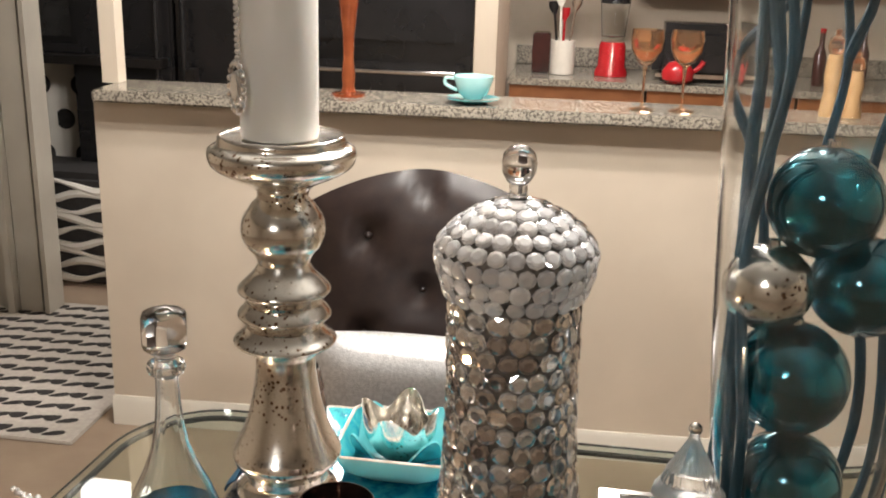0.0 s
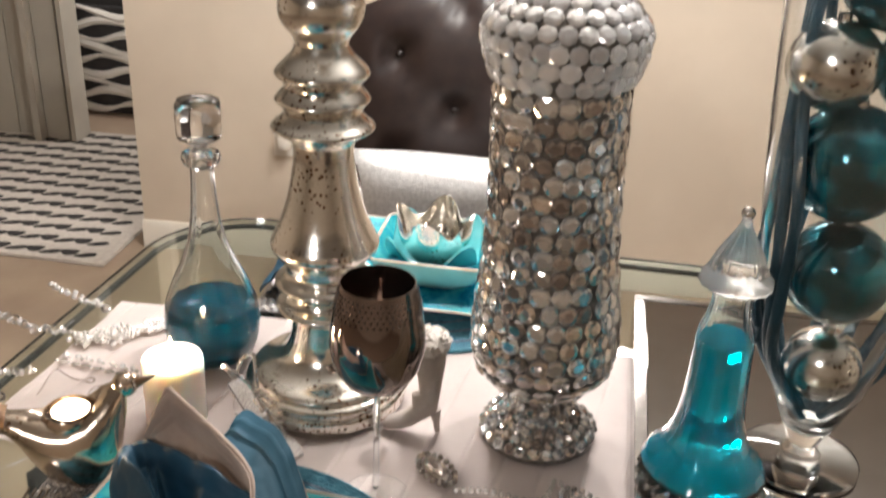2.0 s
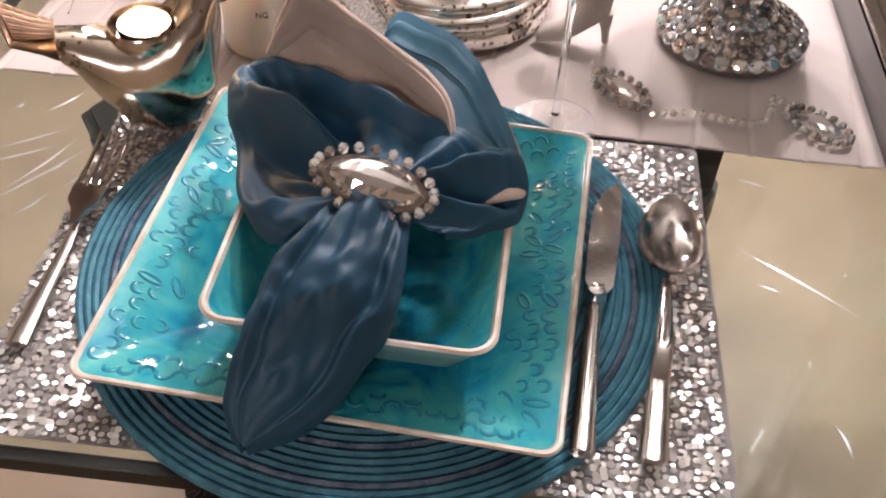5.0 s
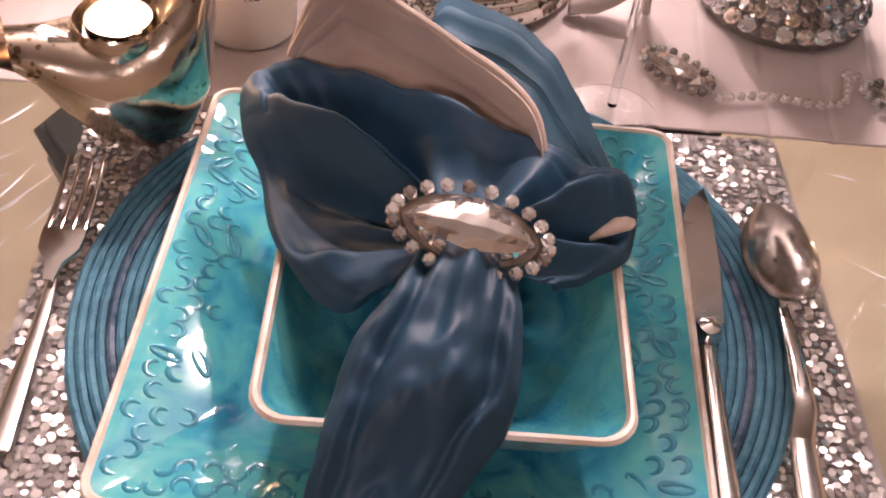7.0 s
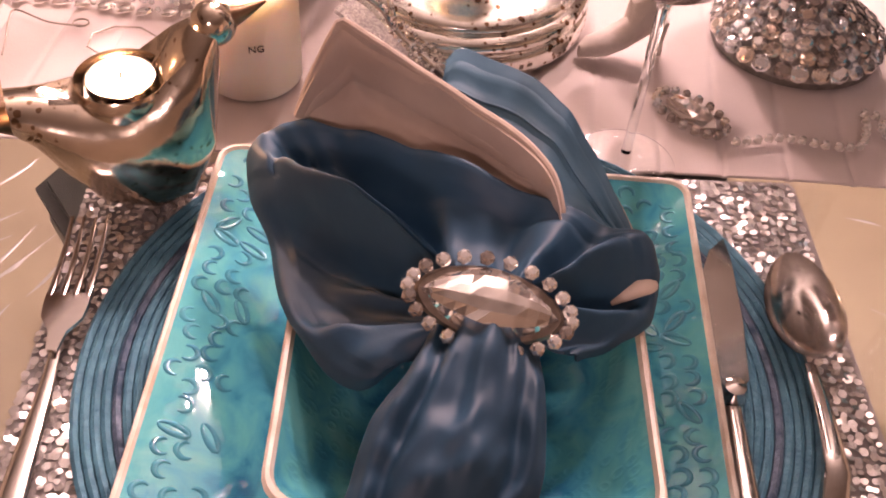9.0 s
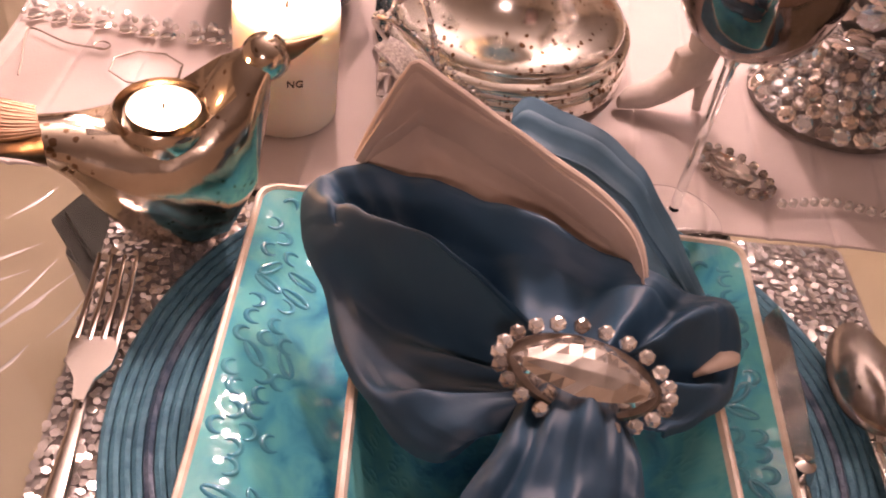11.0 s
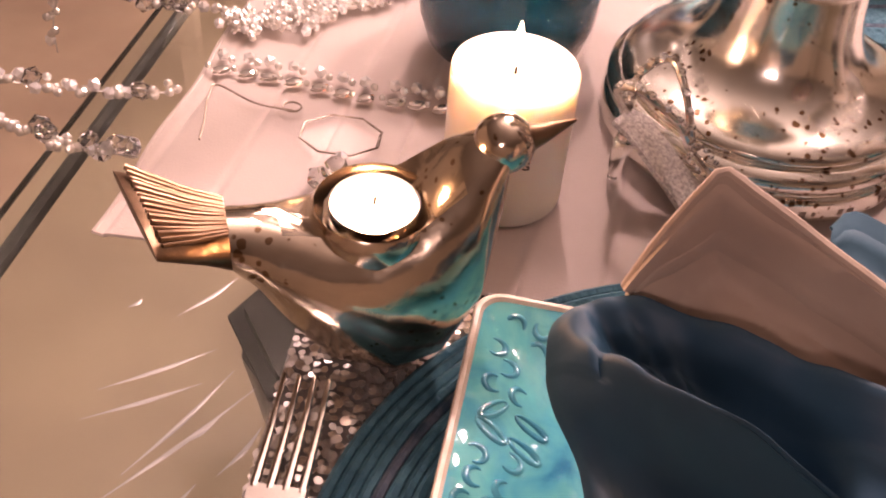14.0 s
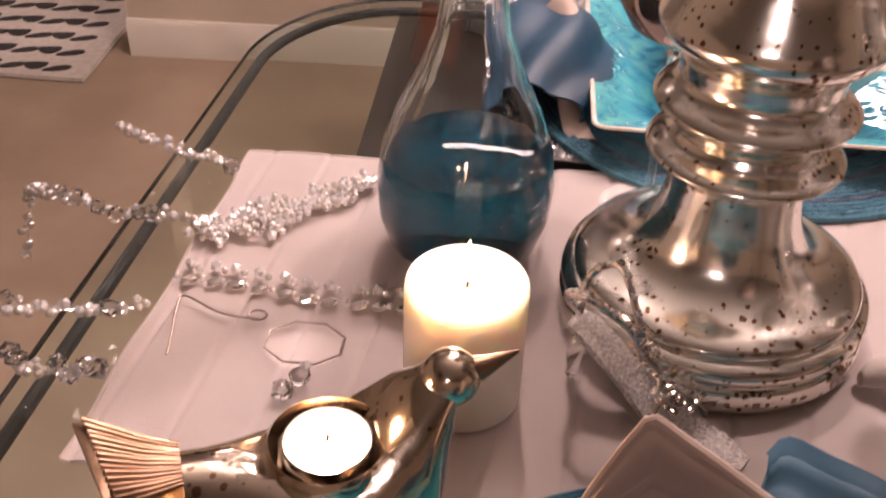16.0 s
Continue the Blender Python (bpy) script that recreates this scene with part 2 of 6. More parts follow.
BEIGE_SATIN = shader("beige_napkin_lining", (0.60, 0.48, 0.40), 0.62, two=(0.47, 0.36, 0.30), scale=16.0, sheen=0.2, bump=0.45, bump_scale=30.0, depth=0.007)
WAX = shader("ivory_wax", (0.92, 0.84, 0.74), 0.4, wax=0.8, two=(0.86, 0.78, 0.68), scale=6.0)
WAX_WHITE = shader("white_wax", (0.86, 0.84, 0.80), 0.4, wax=0.2, two=(0.80, 0.78, 0.73), scale=6.0)
# Both waxes emit in place of the flame light that shines through them.
POOL_WAX = shader("candle_pool_flame_glow", (0.95, 0.88, 0.74), 0.25, glow=0.5, glow_color=(1.0, 0.80, 0.55))
HOT_WAX = shader("molten_wax_flame_glow", (0.95, 0.9, 0.75), 0.25, glow=4.5, glow_color=(1.0, 0.86, 0.62))
FLAME = shader("candle_flame", (1.0, 0.85, 0.5), 0.5, glow=9.0, glow_color=(1.0, 0.76, 0.40))
WICK = shader("burnt_wick", (0.02, 0.015, 0.012), 0.9)
LEATHER = shader("dark_brown_leather", (0.017, 0.010, 0.009), 0.40, two=(0.026, 0.015, 0.012), scale=30.0, bump=0.25, bump_scale=210.0, depth=0.001)
PILLOW = shader("silver_sparkle_cloth", (0.62, 0.61, 0.60), 0.32, 0.5, two=(0.8, 0.79, 0.78), scale=110.0, bump=0.6, bump_scale=240.0)
TEAL_BALL = shader("metallic_teal_glass", (0.0, 0.055, 0.075), 0.10, 0.8, two=(0.008, 0.33, 0.41), scale=24.0, mix=(0.44, 0.68), coat=1.0, bump=0.12, bump_scale=45.0)
BRANCH = shader("teal_painted_branch", (0.006, 0.045, 0.070), 0.6, two=(0.003, 0.028, 0.042), scale=22.0, bump=0.4, bump_scale=90.0)
DARK_MIRROR = shader("dark_mirror", (0.05, 0.05, 0.05), 0.06, 0.4, two=(0.02, 0.02, 0.02), scale=8.0, coat=0.6)
MIRROR = shader("mirror", (0.80, 0.80, 0.79), 0.015, 1.0)
BOOT = shader("beige_suede", (0.48, 0.42, 0.38), 0.75, two=(0.40, 0.35, 0.31), scale=40.0, bump=0.3, bump_scale=160.0)
FUR = shader("white_fluff", (0.72, 0.67, 0.62), 0.95, bump=1.0, bump_scale=320.0, sheen=0.6)
GLITTER = shader("silver_glitter", (0.86, 0.82, 0.78), 0.25, 0.30, two=(0.45, 0.42, 0.42), scale=500.0, bump=0.8, bump_scale=600.0)
GRANITE = shader("speckled_granite", (0.36, 0.32, 0.26), 0.2, two=(0.10, 0.085, 0.07), scale=120.0, mix=(0.44, 0.62), detail=3.0, coat=0.3)
BLACK_GLOSS = shader("black_appliance_enamel", (0.010, 0.010, 0.011), 0.22, two=(0.016, 0.015, 0.016), scale=5.0)
CABINET = shader("honey_oak_cabinet", (0.42, 0.17, 0.06), 0.4, two=(0.32, 0.12, 0.04), scale=10.0)
COPPER = shader("copper_red_glass", (0.50, 0.14, 0.05), 0.12, 0.6, two=(0.32, 0.07, 0.025), scale=14.0, coat=0.6)
AMBER = shader("amber_glass", (0.95, 0.66, 0.44), 0.02, 0.0, glass=0.97)
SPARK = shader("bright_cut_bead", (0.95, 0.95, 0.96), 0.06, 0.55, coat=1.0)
THIN_GLASS = shader("thin_clear_crystal", (0.99, 0.99, 0.99), 0.0, glass=1.0, ior=1.12)
FROSTED = shader("pressed_glass", (0.95, 0.97, 0.97), 0.06, glass=0.88, ior=1.4)
MATTE_BLACK = shader("matte_black_rubber", (0.007, 0.006, 0.006), 0.9, two=(0.012, 0.011, 0.010), scale=30.0)
RED = shader("red_enamel", (0.46, 0.015, 0.02), 0.25, two=(0.36, 0.01, 0.015), scale=8.0, coat=0.5)
TEAL_CUP = shader("teal_cup_glaze", (0.10, 0.42, 0.45), 0.15, two=(0.06, 0.33, 0.36), scale=20.0, coat=0.5)
RUG_WHITE = shader("off_white_rug_pile", (0.54, 0.49, 0.43), 0.95, two=(0.46, 0.41, 0.36), scale=60.0, bump=0.8, bump_scale=320.0)
RUG_BLACK = shader("black_rug_pile", (0.022, 0.02, 0.019), 0.95, two=(0.035, 0.03, 0.028), scale=60.0, bump=0.8, bump_scale=320.0)
WHITE_CLOTH = shader("white_curtain_cloth", (0.72, 0.68, 0.62), 0.8, two=(0.66, 0.62, 0.56), scale=7.0)
BLACK_CLOTH = shader("black_cloth", (0.02, 0.018, 0.018), 0.8, two=(0.03, 0.027, 0.026), scale=30.0)
PLASTIC = shader("cream_plastic", (0.78, 0.73, 0.65), 0.35, two=(0.74, 0.69, 0.61), scale=30.0)
OLIVE = shader("dark_bottle", (0.05, 0.012, 0.01), 0.2, two=(0.03, 0.01, 0.008), scale=10.0)
YELLOW_WOOD = shader("pale_wood", (0.52, 0.32, 0.15), 0.5, two=(0.42, 0.24, 0.1), scale=25.0)


# ---- builders ----
def part(name, bm, material, parent=None, label="", smooth=True, sharp=40):
    """Links a bmesh as one mesh object under a thing or a part."""
    me = bpy.data.meshes.new(name)
    bmesh.ops.recalc_face_normals(bm, faces=bm.faces)
    if smooth:
        for f in bm.faces:
            f.smooth = True
        for e in bm.edges:
            e.smooth = len(e.link_faces) != 2 or e.calc_face_angle(0) < radians(sharp)
    bm.to_mesh(me)
    bm.free()
    me.materials.append(material)
    ob = new(name, me)
    ob.parent = parent
    if label:
        ob["label"] = label
    return ob


def thing(name, label, category, at=(0, 0, 0), turn=0, group=""):
    ob = new(name)
    ob.empty_display_size = 0.02
    ob.matrix_basis = pose(*at, 0, 0, turn)
    return tagged(ob, label, category, group)


def structure(name, bm, material, label, category, smooth=False):
    return tagged(part(name, bm, material, None, label, smooth), label, category, "", "structure")


def loft(rings, closed=True, cap=True, bm=None):
    """Skin through rings of equal count; cap: True (both ends), "first", "last" or False."""
    bm = bm or bmesh.new()
    rows = [[bm.verts.new(p) for p in ring] for ring in rings]
    for a, b in zip(rows, rows[1:]):
        n = len(a)
        for i in range(n if closed else n - 1):
            j = (i + 1) % n
            bm.faces.new((a[i], a[j], b[j], b[i]))
    if closed and cap in (True, "first"):
        bm.faces.new(rows[0][::-1])
    if closed and cap in (True, "last"):
        bm.faces.new(rows[-1])
    return bm


def lathe(profile, n=48, at=(0, 0, 0), flute=0, depth=0.0, bm=None, cap=True):
    """A turned body from (radius, height) pairs; flute: how many ribs round it."""
    rings = []
    for r, z in profile:
        r = max(r, 0.0004)
        rings.append([(at[0] + r * (1 + depth * math.cos(flute * 2 * math.pi * i / n)) * math.cos(2 * math.pi * i / n),
                       at[1] + r * (1 + depth * math.cos(flute * 2 * math.pi * i / n)) * math.sin(2 * math.pi * i / n), at[2] + z) for i in range(n)])
    return loft(rings, True, cap, bm)


def curve(points, steps=6):
    """Smooth points through the given ones."""
    pts = [Vector(p) for p in points]
    pts = [2 * pts[0] - pts[1]] + pts + [2 * pts[-1] - pts[-2]]
    out = []
    for i in range(1, len(pts) - 2):
        a, b, c, d = pts[i - 1:i + 3]
        for k in range(steps):
            t = k / steps
            out.append(0.5 * (2 * b + (c - a) * t + (2 * a - 5 * b + 4 * c - d) * t * t + (3 * b - a - 3 * c + d) * t ** 3))
    out.append(pts[-2])
    return out


def tube(points, radius, n=8, bm=None, flat=1.0):
    """A round bar along points; radius: one number or a function of 0..1."""
    pts = [Vector(p) for p in points]
    rings = []
    for i, p in enumerate(pts):
        d = (pts[min(i + 1, len(pts) - 1)] - pts[max(i - 1, 0)]).normalized()
        side = d.cross(Vector((0, 0, 1)) if abs(d.z) < 0.95 else Vector((0, 1, 0))).normalized()
        up = side.cross(d)
        r = radius(i / (len(pts) - 1)) if callable(radius) else radius
        rings.append([p + side * r * math.cos(2 * math.pi * k / n) + up * r * flat * math.sin(2 * math.pi * k / n) for k in range(n)])
    return loft(rings, True, True, bm)


def block(size, at=(0, 0, 0), bevel=0.0, bm=None, turn=0):
    own = bm is None
    bm = bm or bmesh.new()
    res = bmesh.ops.create_cube(bm, size=1.0, matrix=pose(*at, 0, 0, turn) @ Matrix.Diagonal((*size, 1)))
    if bevel and own:
        bmesh.ops.bevel(bm, geom=list(bm.edges), offset=bevel, segments=2, affect="EDGES", clamp_overlap=True)
    return bm


def ball(radius, at=(0, 0, 0), squash=1.0, sub=3, bm=None):
    bm = bm or bmesh.new()
    bmesh.ops.create_icosphere(bm, subdivisions=sub, radius=radius, matrix=Matrix.Translation(at) @ Matrix.Diagonal((1, 1, squash, 1)))
    return bm


def square_ring(half, corner, z, n=6):
    pts = []
    for cx, cy, a in ((1, 1, 0), (-1, 1, 90), (-1, -1, 180), (1, -1, 270)):
        for k in range(n + 1):
            b = radians(a + 90 * k / n)
            pts.append((cx * (half - corner) + corner * math.cos(b), cy * (half - corner) + corner * math.sin(b), z))
    return pts


def sheet(rows, thick=0.0015):
    """A cloth from a grid of points, with thickness."""
    bm = loft(rows, False, False)
    bmesh.ops.recalc_face_normals(bm, faces=bm.faces)
    bmesh.ops.solidify(bm, geom=list(bm.faces), thickness=thick)
    return bm


def slab(outline, z0, z1, bevel=0.0):
    bm = bmesh.new()
    top = [bm.verts.new((x, y, z1)) for x, y in outline]
    low = [bm.verts.new((x, y, z0)) for x, y in outline]
    bm.faces.new(top)
    bm.faces.new(low[::-1])
    for i in range(len(top)):
        j = (i + 1) % len(top)
        bm.faces.new((low[i], low[j], top[j], top[i]))
    if bevel:
        bmesh.ops.bevel(bm, geom=[e for e in bm.edges if abs(e.verts[0].co.z - e.verts[1].co.z) < 1e-6], offset=bevel, segments=2, affect="EDGES")
    return bm


def shared(name, mesh, parent, m):
    """One more object on a mesh that others use too."""
    ob = new(name, mesh)
    ob.parent = parent
    ob.matrix_basis = m
    return ob


def gem_mesh(name, material, rx=0.01, ry=0.01, h=0.004, sides=8):
    bm = loft([[(rx * k * math.cos(2 * math.pi * (i + o) / sides), ry * k * math.sin(2 * math.pi * (i + o) / sides), z) for i in range(sides)]
               for k, z, o in ((1.0, 0.0, 0), (1.0, h * 0.35, 0), (0.84, h * 0.8, 0.5), (0.50, h, 0))])
    bmesh.ops.recalc_face_normals(bm, faces=bm.faces)
    me = bpy.data.meshes.new(name)
    bm.to_mesh(me)
    bm.free()
    me.materials.append(material)
    return me


STONE_MESH = gem_mesh("stone", STONE, 0.5, 0.5, 0.5, 8)
STONE_LOW = gem_mesh("stone_small", STONE, 0.5, 0.5, 0.5, 6)


# ---- the room ----
BAR = Matrix.Translation((-1.45, 2.92, 0)) @ Matrix.Rotation(radians(2.4), 4, "Z") @ Matrix.Translation((1.45, -2.92, 0))


def turned(ob):
    """Sets an object on the line of the bar, which is not quite square to the table."""
    ob.matrix_basis = BAR @ ob.matrix_basis
    return ob


def room():
    structure("floor", block((9, 10, 0.1), (0, 1.5, -0.05)), FLOOR, "tan stone-look floor under table and rug", "floor")
    structure("ceiling", block((9, 10, 0.1), (0, 1.5, 2.65)), CEIL, "plain white painted ceiling", "ceiling")
    structure("wall_south", block((9, 0.1, 2.6), (0, -3.0, 1.3)), WALL, "plain beige painted wall behind the camera", "wall")
    structure("wall_east", block((0.1, 10, 2.6), (3.6, 1.5, 1.3)), WALL, "plain beige painted side wall", "wall")
    structure("wall_west", block((0.1, 10, 2.6), (-4.0, 1.5, 1.3)), WALL, "plain beige painted side wall", "wall")
    structure("wall_north", block((9, 0.1, 2.6), (0, 5.75, 1.3)), WALL, "beige kitchen wall above the worktop", "wall")
    # half wall under the breakfast bar
    turned(structure("wall_bar", block((4.9, 0.14, 1.07), (1.10, 2.97, 0.535)), WALL, "beige half wall under the granite breakfast bar", "wall"))
    turned(structure("wall_pillar", block((0.05, 0.06, 1.49), (-1.322, 2.995, 1.855)), WALL, "beige wall post at the end of the bar", "wall"))
    bm = loft([[(x, y, z) for y, z in ((2.899, 0.0), (2.884, 0.0), (2.884, 0.085), (2.891, 0.1), (2.899, 0.1))] for x in (-1.352, 3.5)])
    turned(structure("baseboard", bm, TRIM, "cream painted baseboard along the half wall", "baseboard", True))
    # door casing of the hall
    bm = bmesh.new()
    for x, w, y, d in ((-2.13, 0.10, 3.80, 0.10), (-2.20, 0.03, 3.78, 0.14), (-2.05, 0.02, 3.79, 0.12), (-2.27, 0.10, 3.81, 0.06)):
        block((w, d, 2.6), (x, y, 1.3), bm=bm)
    structure("trim", bm, SHADED_TRIM, "cream moulded door casing in the hall", "door casing")
    structure("wall_hall", block((1.5, 0.1, 2.6), (-3.07, 3.82, 1.3)), SHADED_TRIM, "cream panelled wall beside the hall door", "wall")
    bar = thing("breakfast_bar_top", "speckled beige and black granite bar top on the half wall", "countertop")
    turned(bar)
    part("slab", block((4.86, 0.25, 0.035), (1.115, 2.935, 1.0925), 0.006), GRANITE, bar)
    outlet = thing("wall_outlet", "cream plastic wall outlet with a plugged-in air freshener", "outlet", (-0.86, 2.899, 0.42))
    turned(outlet)
    part("plate", block((0.075, 0.006, 0.115), (0, -0.003, 0), 0.002), PLASTIC, outlet)
    part("plug_in", lathe([(0.001, -0.035), (0.02, -0.032), (0.026, 0.0), (0.02, 0.025), (0.008, 0.03), (0.001, 0.03)], 20, (0, -0.025, 0.01)), PLASTIC, outlet, "cream plug-in freshener")


def kitchen():
    def fridge():
        t = thing("refrigerator", "black two-door refrigerator with dark side panel", "refrigerator", (-1.72, 4.75, 0))
        part("body", block((1.0, 0.66, 1.78), (0, 0.03, 0.89), 0.01), BLACK_GLOSS, t)
        for x in (-0.25, 0.25):
            d = part("door", block((0.485, 0.05, 1.72), (x, -0.33, 0.90), 0.012), BLACK_GLOSS, t)
            part("handle", tube(curve([(x * 0.25, -0.36, 0.7), (x * 0.25, -0.40, 0.75), (x * 0.25, -0.40, 1.3), (x * 0.25, -0.36, 1.35)]), 0.012), BLACK_GLOSS, d)
    fridge()
    t = thing("wall_oven", "black built-in double oven with steel trim line", "oven", (-0.80, 4.85, 0))
    part("housing", block((0.80, 0.62, 2.1), (0, 0.02, 1.05), 0.006), BLACK_GLOSS, t)
    for z in (0.75, 1.4):
        d = part("door", block((0.74, 0.03, 0.56), (0, -0.305, z), 0.008), BLACK_GLOSS, t)
        part("handle", tube([(-0.33, -0.34, z + 0.24), (0.33, -0.34, z + 0.24)], 0.011, 10), CHROME, d)
    t = thing("partition", "beige end panel beside the oven", "panel", (-0.34, 4.85, 0))
    part("board", block((0.1, 0.66, 2.3), (0, 0, 1.15), 0.004), WALL, t)
    # back worktop and units
    t = thing("worktop", "speckled granite kitchen worktop with low splashback", "countertop")
    part("slab", block((3.4, 0.64, 0.035), (1.42, 5.38, 0.905), 0.005), GRANITE, t)
    part("splashback", block((3.4, 0.02, 0.1), (1.42, 5.688, 0.975), 0.003), GRANITE, t)
    for i in range(5):
        t = thing("base_cabinet", "honey oak base cabinet under the worktop", "cabinet", (0.06 + 0.68 * i, 5.40, 0), 0, "base cabinets")
        part("body", block((0.66, 0.56, 0.88), (0, 0, 0.44)), CABINET, t)
        d = part("door", block((0.60, 0.02, 0.72), (0, -0.292, 0.46), 0.006), CABINET, t)
        part("handle", ball(0.014, (0.22, -0.315, 0.74)), CHROME, d)
    for i, x in enumerate((-0.10, 0.25, 1.20, 1.70, 2.20)):
        t = thing("wall_cabinet", "honey oak wall cabinet with panelled door", "cabinet", (x, 5.53, 1.37), 0, "wall cabinets")
        w = 0.34 if i < 2 else 0.49
        part("body", block((w, 0.32, 0.75), (0, 0, 0.375), 0.004), CABINET, t)
        d = part("door", block((w - 0.03, 0.02, 0.70), (0, -0.172, 0.375), 0.008), CABINET, t)
        part("panel", block((w - 0.14, 0.012, 0.56), (0, -0.186, 0.375), 0.005), CABINET, d)
    t = thing("range_microwave", "black over-range microwave with glass door", "microwave", (0.68, 5.50, 1.33))
    part("body", block((0.66, 0.38, 0.40), (0, 0, 0.2), 0.01), BLACK_GLOSS, t)
    part("door", block((0.48, 0.02, 0.34), (-0.07, -0.2, 0.21), 0.006), BLACK_GLOSS, t)
    part("vent_grille", block((0.60, 0.012, 0.03), (0, -0.2, 0.02), 0.003), CHROME, t)
    part("handle", tube([(0.19, -0.23, 0.08), (0.19, -0.23, 0.34)], 0.01), CHROME, t)


def bar_items():
    Z = 1.1105
    t = thing("copper_vase", "tall slim copper-red glass vase with flared top", "vase", (-0.58, 2.93, Z))
    part("body", lathe([(0.05, 0), (0.05, 0.006), (0.022, 0.012), (0.018, 0.03), (0.021, 0.06), (0.016, 0.11), (0.018, 0.18), (0.03, 0.28), (0.05, 0.36), (0.047, 0.36), (0.026, 0.28), (0.012, 0.16)], 32), COPPER, t)
    t = thing("cup_and_saucer", "teal glazed teacup on a matching saucer", "teacup", (-0.21, 2.90, Z))
    part("saucer", lathe([(0.04, 0), (0.045, 0.004), (0.075, 0.012), (0.077, 0.015), (0.045, 0.009), (0.001, 0.008)], 40), TEAL_CUP, t)
    part("cup", lathe([(0.026, 0.01), (0.03, 0.016), (0.044, 0.03), (0.056, 0.065), (0.058, 0.076), (0.055, 0.076), (0.042, 0.034), (0.001, 0.02)], 40), PALE_GLAZE, t, "pale aqua cup with teal base")
    part("handle", tube(curve([(-0.05, 0, 0.066), (-0.078, 0, 0.068), (-0.08, 0, 0.05), (-0.046, 0, 0.033)]), 0.005), PALE_GLAZE, t)
    for x in (0.27, 0.38):
        t = thing("amber_goblet", "amber lustre glass goblet with tall stem", "goblet", (x, 2.90, Z), 0, "amber goblets on the bar")
        part("foot", lathe([(0.036, 0), (0.036, 0.003), (0.006, 0.01), (0.004, 0.02)], 32), AMBER, t)
        part("stem", lathe([(0.004, 0.018), (0.004, 0.10), (0.007, 0.125)], 16), AMBER, t)
        part("bowl", lathe([(0.006, 0.123), (0.026, 0.14), (0.042, 0.17), (0.046, 0.20), (0.043, 0.225), (0.041, 0.225), (0.044, 0.20), (0.04, 0.172), (0.024, 0.145), (0.001, 0.13)], 40), AMBER, t)
    for x, h in ((0.79, 0.24), (0.86, 0.18)):
        t = thing("pepper_mill", "turned copper-toned pepper mill on the bar", "pepper mill", (x, 2.95, Z), 0, "mills on the bar")
        part("body", lathe([(0.03, 0), (0.031, 0.01), (0.022, h * 0.3), (0.027, h * 0.5), (0.02, h * 0.72)], 28), YELLOW_WOOD, t)
        part("head", lathe([(0.02, h * 0.73), (0.027, h * 0.8), (0.022, h * 0.9), (0.008, h * 0.94), (0.01, h), (0.001, h * 1.02)], 28), AMBER, t)
    for ob in list(scene.objects):
        if ob.parent is None and ob.name.split(".")[0] in ("copper_vase", "cup_and_saucer", "amber_goblet", "pepper_mill"):
            turned(ob)
    # back worktop
    Z = 0.925
    t = thing("utensil_jar", "white crock with red and black kitchen utensils", "utensil jar", (-0.02, 5.30, Z))
    part("crock", lathe([(0.06, 0), (0.062, 0.01), (0.062, 0.17), (0.056, 0.17), (0.054, 0.02), (0.001, 0.02)], 32), PLASTIC, t)
    for dx, dy, h, m in ((-0.05, 0.0, 0.36, BLACK_GLOSS), (0.0, 0.02, 0.33, RED), (0.05, -0.01, 0.38, CHROME), (-0.02, -0.02, 0.4, PLASTIC)):
        part("utensil", tube([(dx * 0.4, dy, 0.05), (dx, dy, h - 0.07), (dx * 1.15, dy, h - 0.03), (dx * 1.2, dy, h)], lambda k: 0.006 if k < 0.6 else 0.025, 10, flat=0.5), m, t)
    t = thing("knife_block", "dark wood knife block", "knife block", (-0.13, 5.36, Z))
    part("block", block((0.09, 0.14, 0.2), (0, 0, 0.1), 0.008), OLIVE, t)
    t = thing("blender", "red blender with clear glass jug and black lid", "blender", (0.23, 5.32, Z))
    part("base", lathe([(0.085, 0), (0.085, 0.02), (0.07, 0.05), (0.068, 0.15), (0.06, 0.17)], 36), RED, t)
    part("jug", lathe([(0.055, 0.17), (0.06, 0.2), (0.075, 0.36), (0.071, 0.36), (0.054, 0.2), (0.001, 0.19)], 32), CLEAR, t)
    part("lid", lathe([(0.076, 0.36), (0.074, 0.385), (0.03, 0.39), (0.001, 0.4)], 32), BLACK_GLOSS, t)
    t = thing("toaster", "glossy black toaster on the worktop", "toaster", (0.66, 5.30, Z))
    part("shell", block((0.46, 0.24, 0.28), (0, 0, 0.14), 0.05), BLACK_GLOSS, t)
    part("trim_band", block((0.43, 0.245, 0.02), (0, 0, 0.03), 0.004), CHROME, t)
    t = thing("red_kettle", "small red enamel kettle with steel knob", "kettle", (0.55, 5.12, Z))
    part("pot", lathe([(0.05, 0), (0.075, 0.02), (0.078, 0.06), (0.05, 0.1), (0.02, 0.11)], 32), RED, t)
    part("knob", ball(0.016, (0, 0, 0.125)), CHROME, t)
    part("spout", tube(curve([(0.06, 0, 0.05), (0.1, 0, 0.08), (0.12, 0, 0.11)]), 0.012), RED, t)
    for x, m, h in ((1.22, OLIVE, 0.26), (1.33, YELLOW_WOOD, 0.2), (1.45, OLIVE, 0.3)):
        t = thing("bottle", "dark condiment bottle on the kitchen worktop", "bottle", (x, 5.3, Z), 0, "bottles on the worktop")
        part("body", lathe([(0.035, 0), (0.036, h * 0.55), (0.014, h * 0.75), (0.014, h), (0.001, h)], 24), m, t)
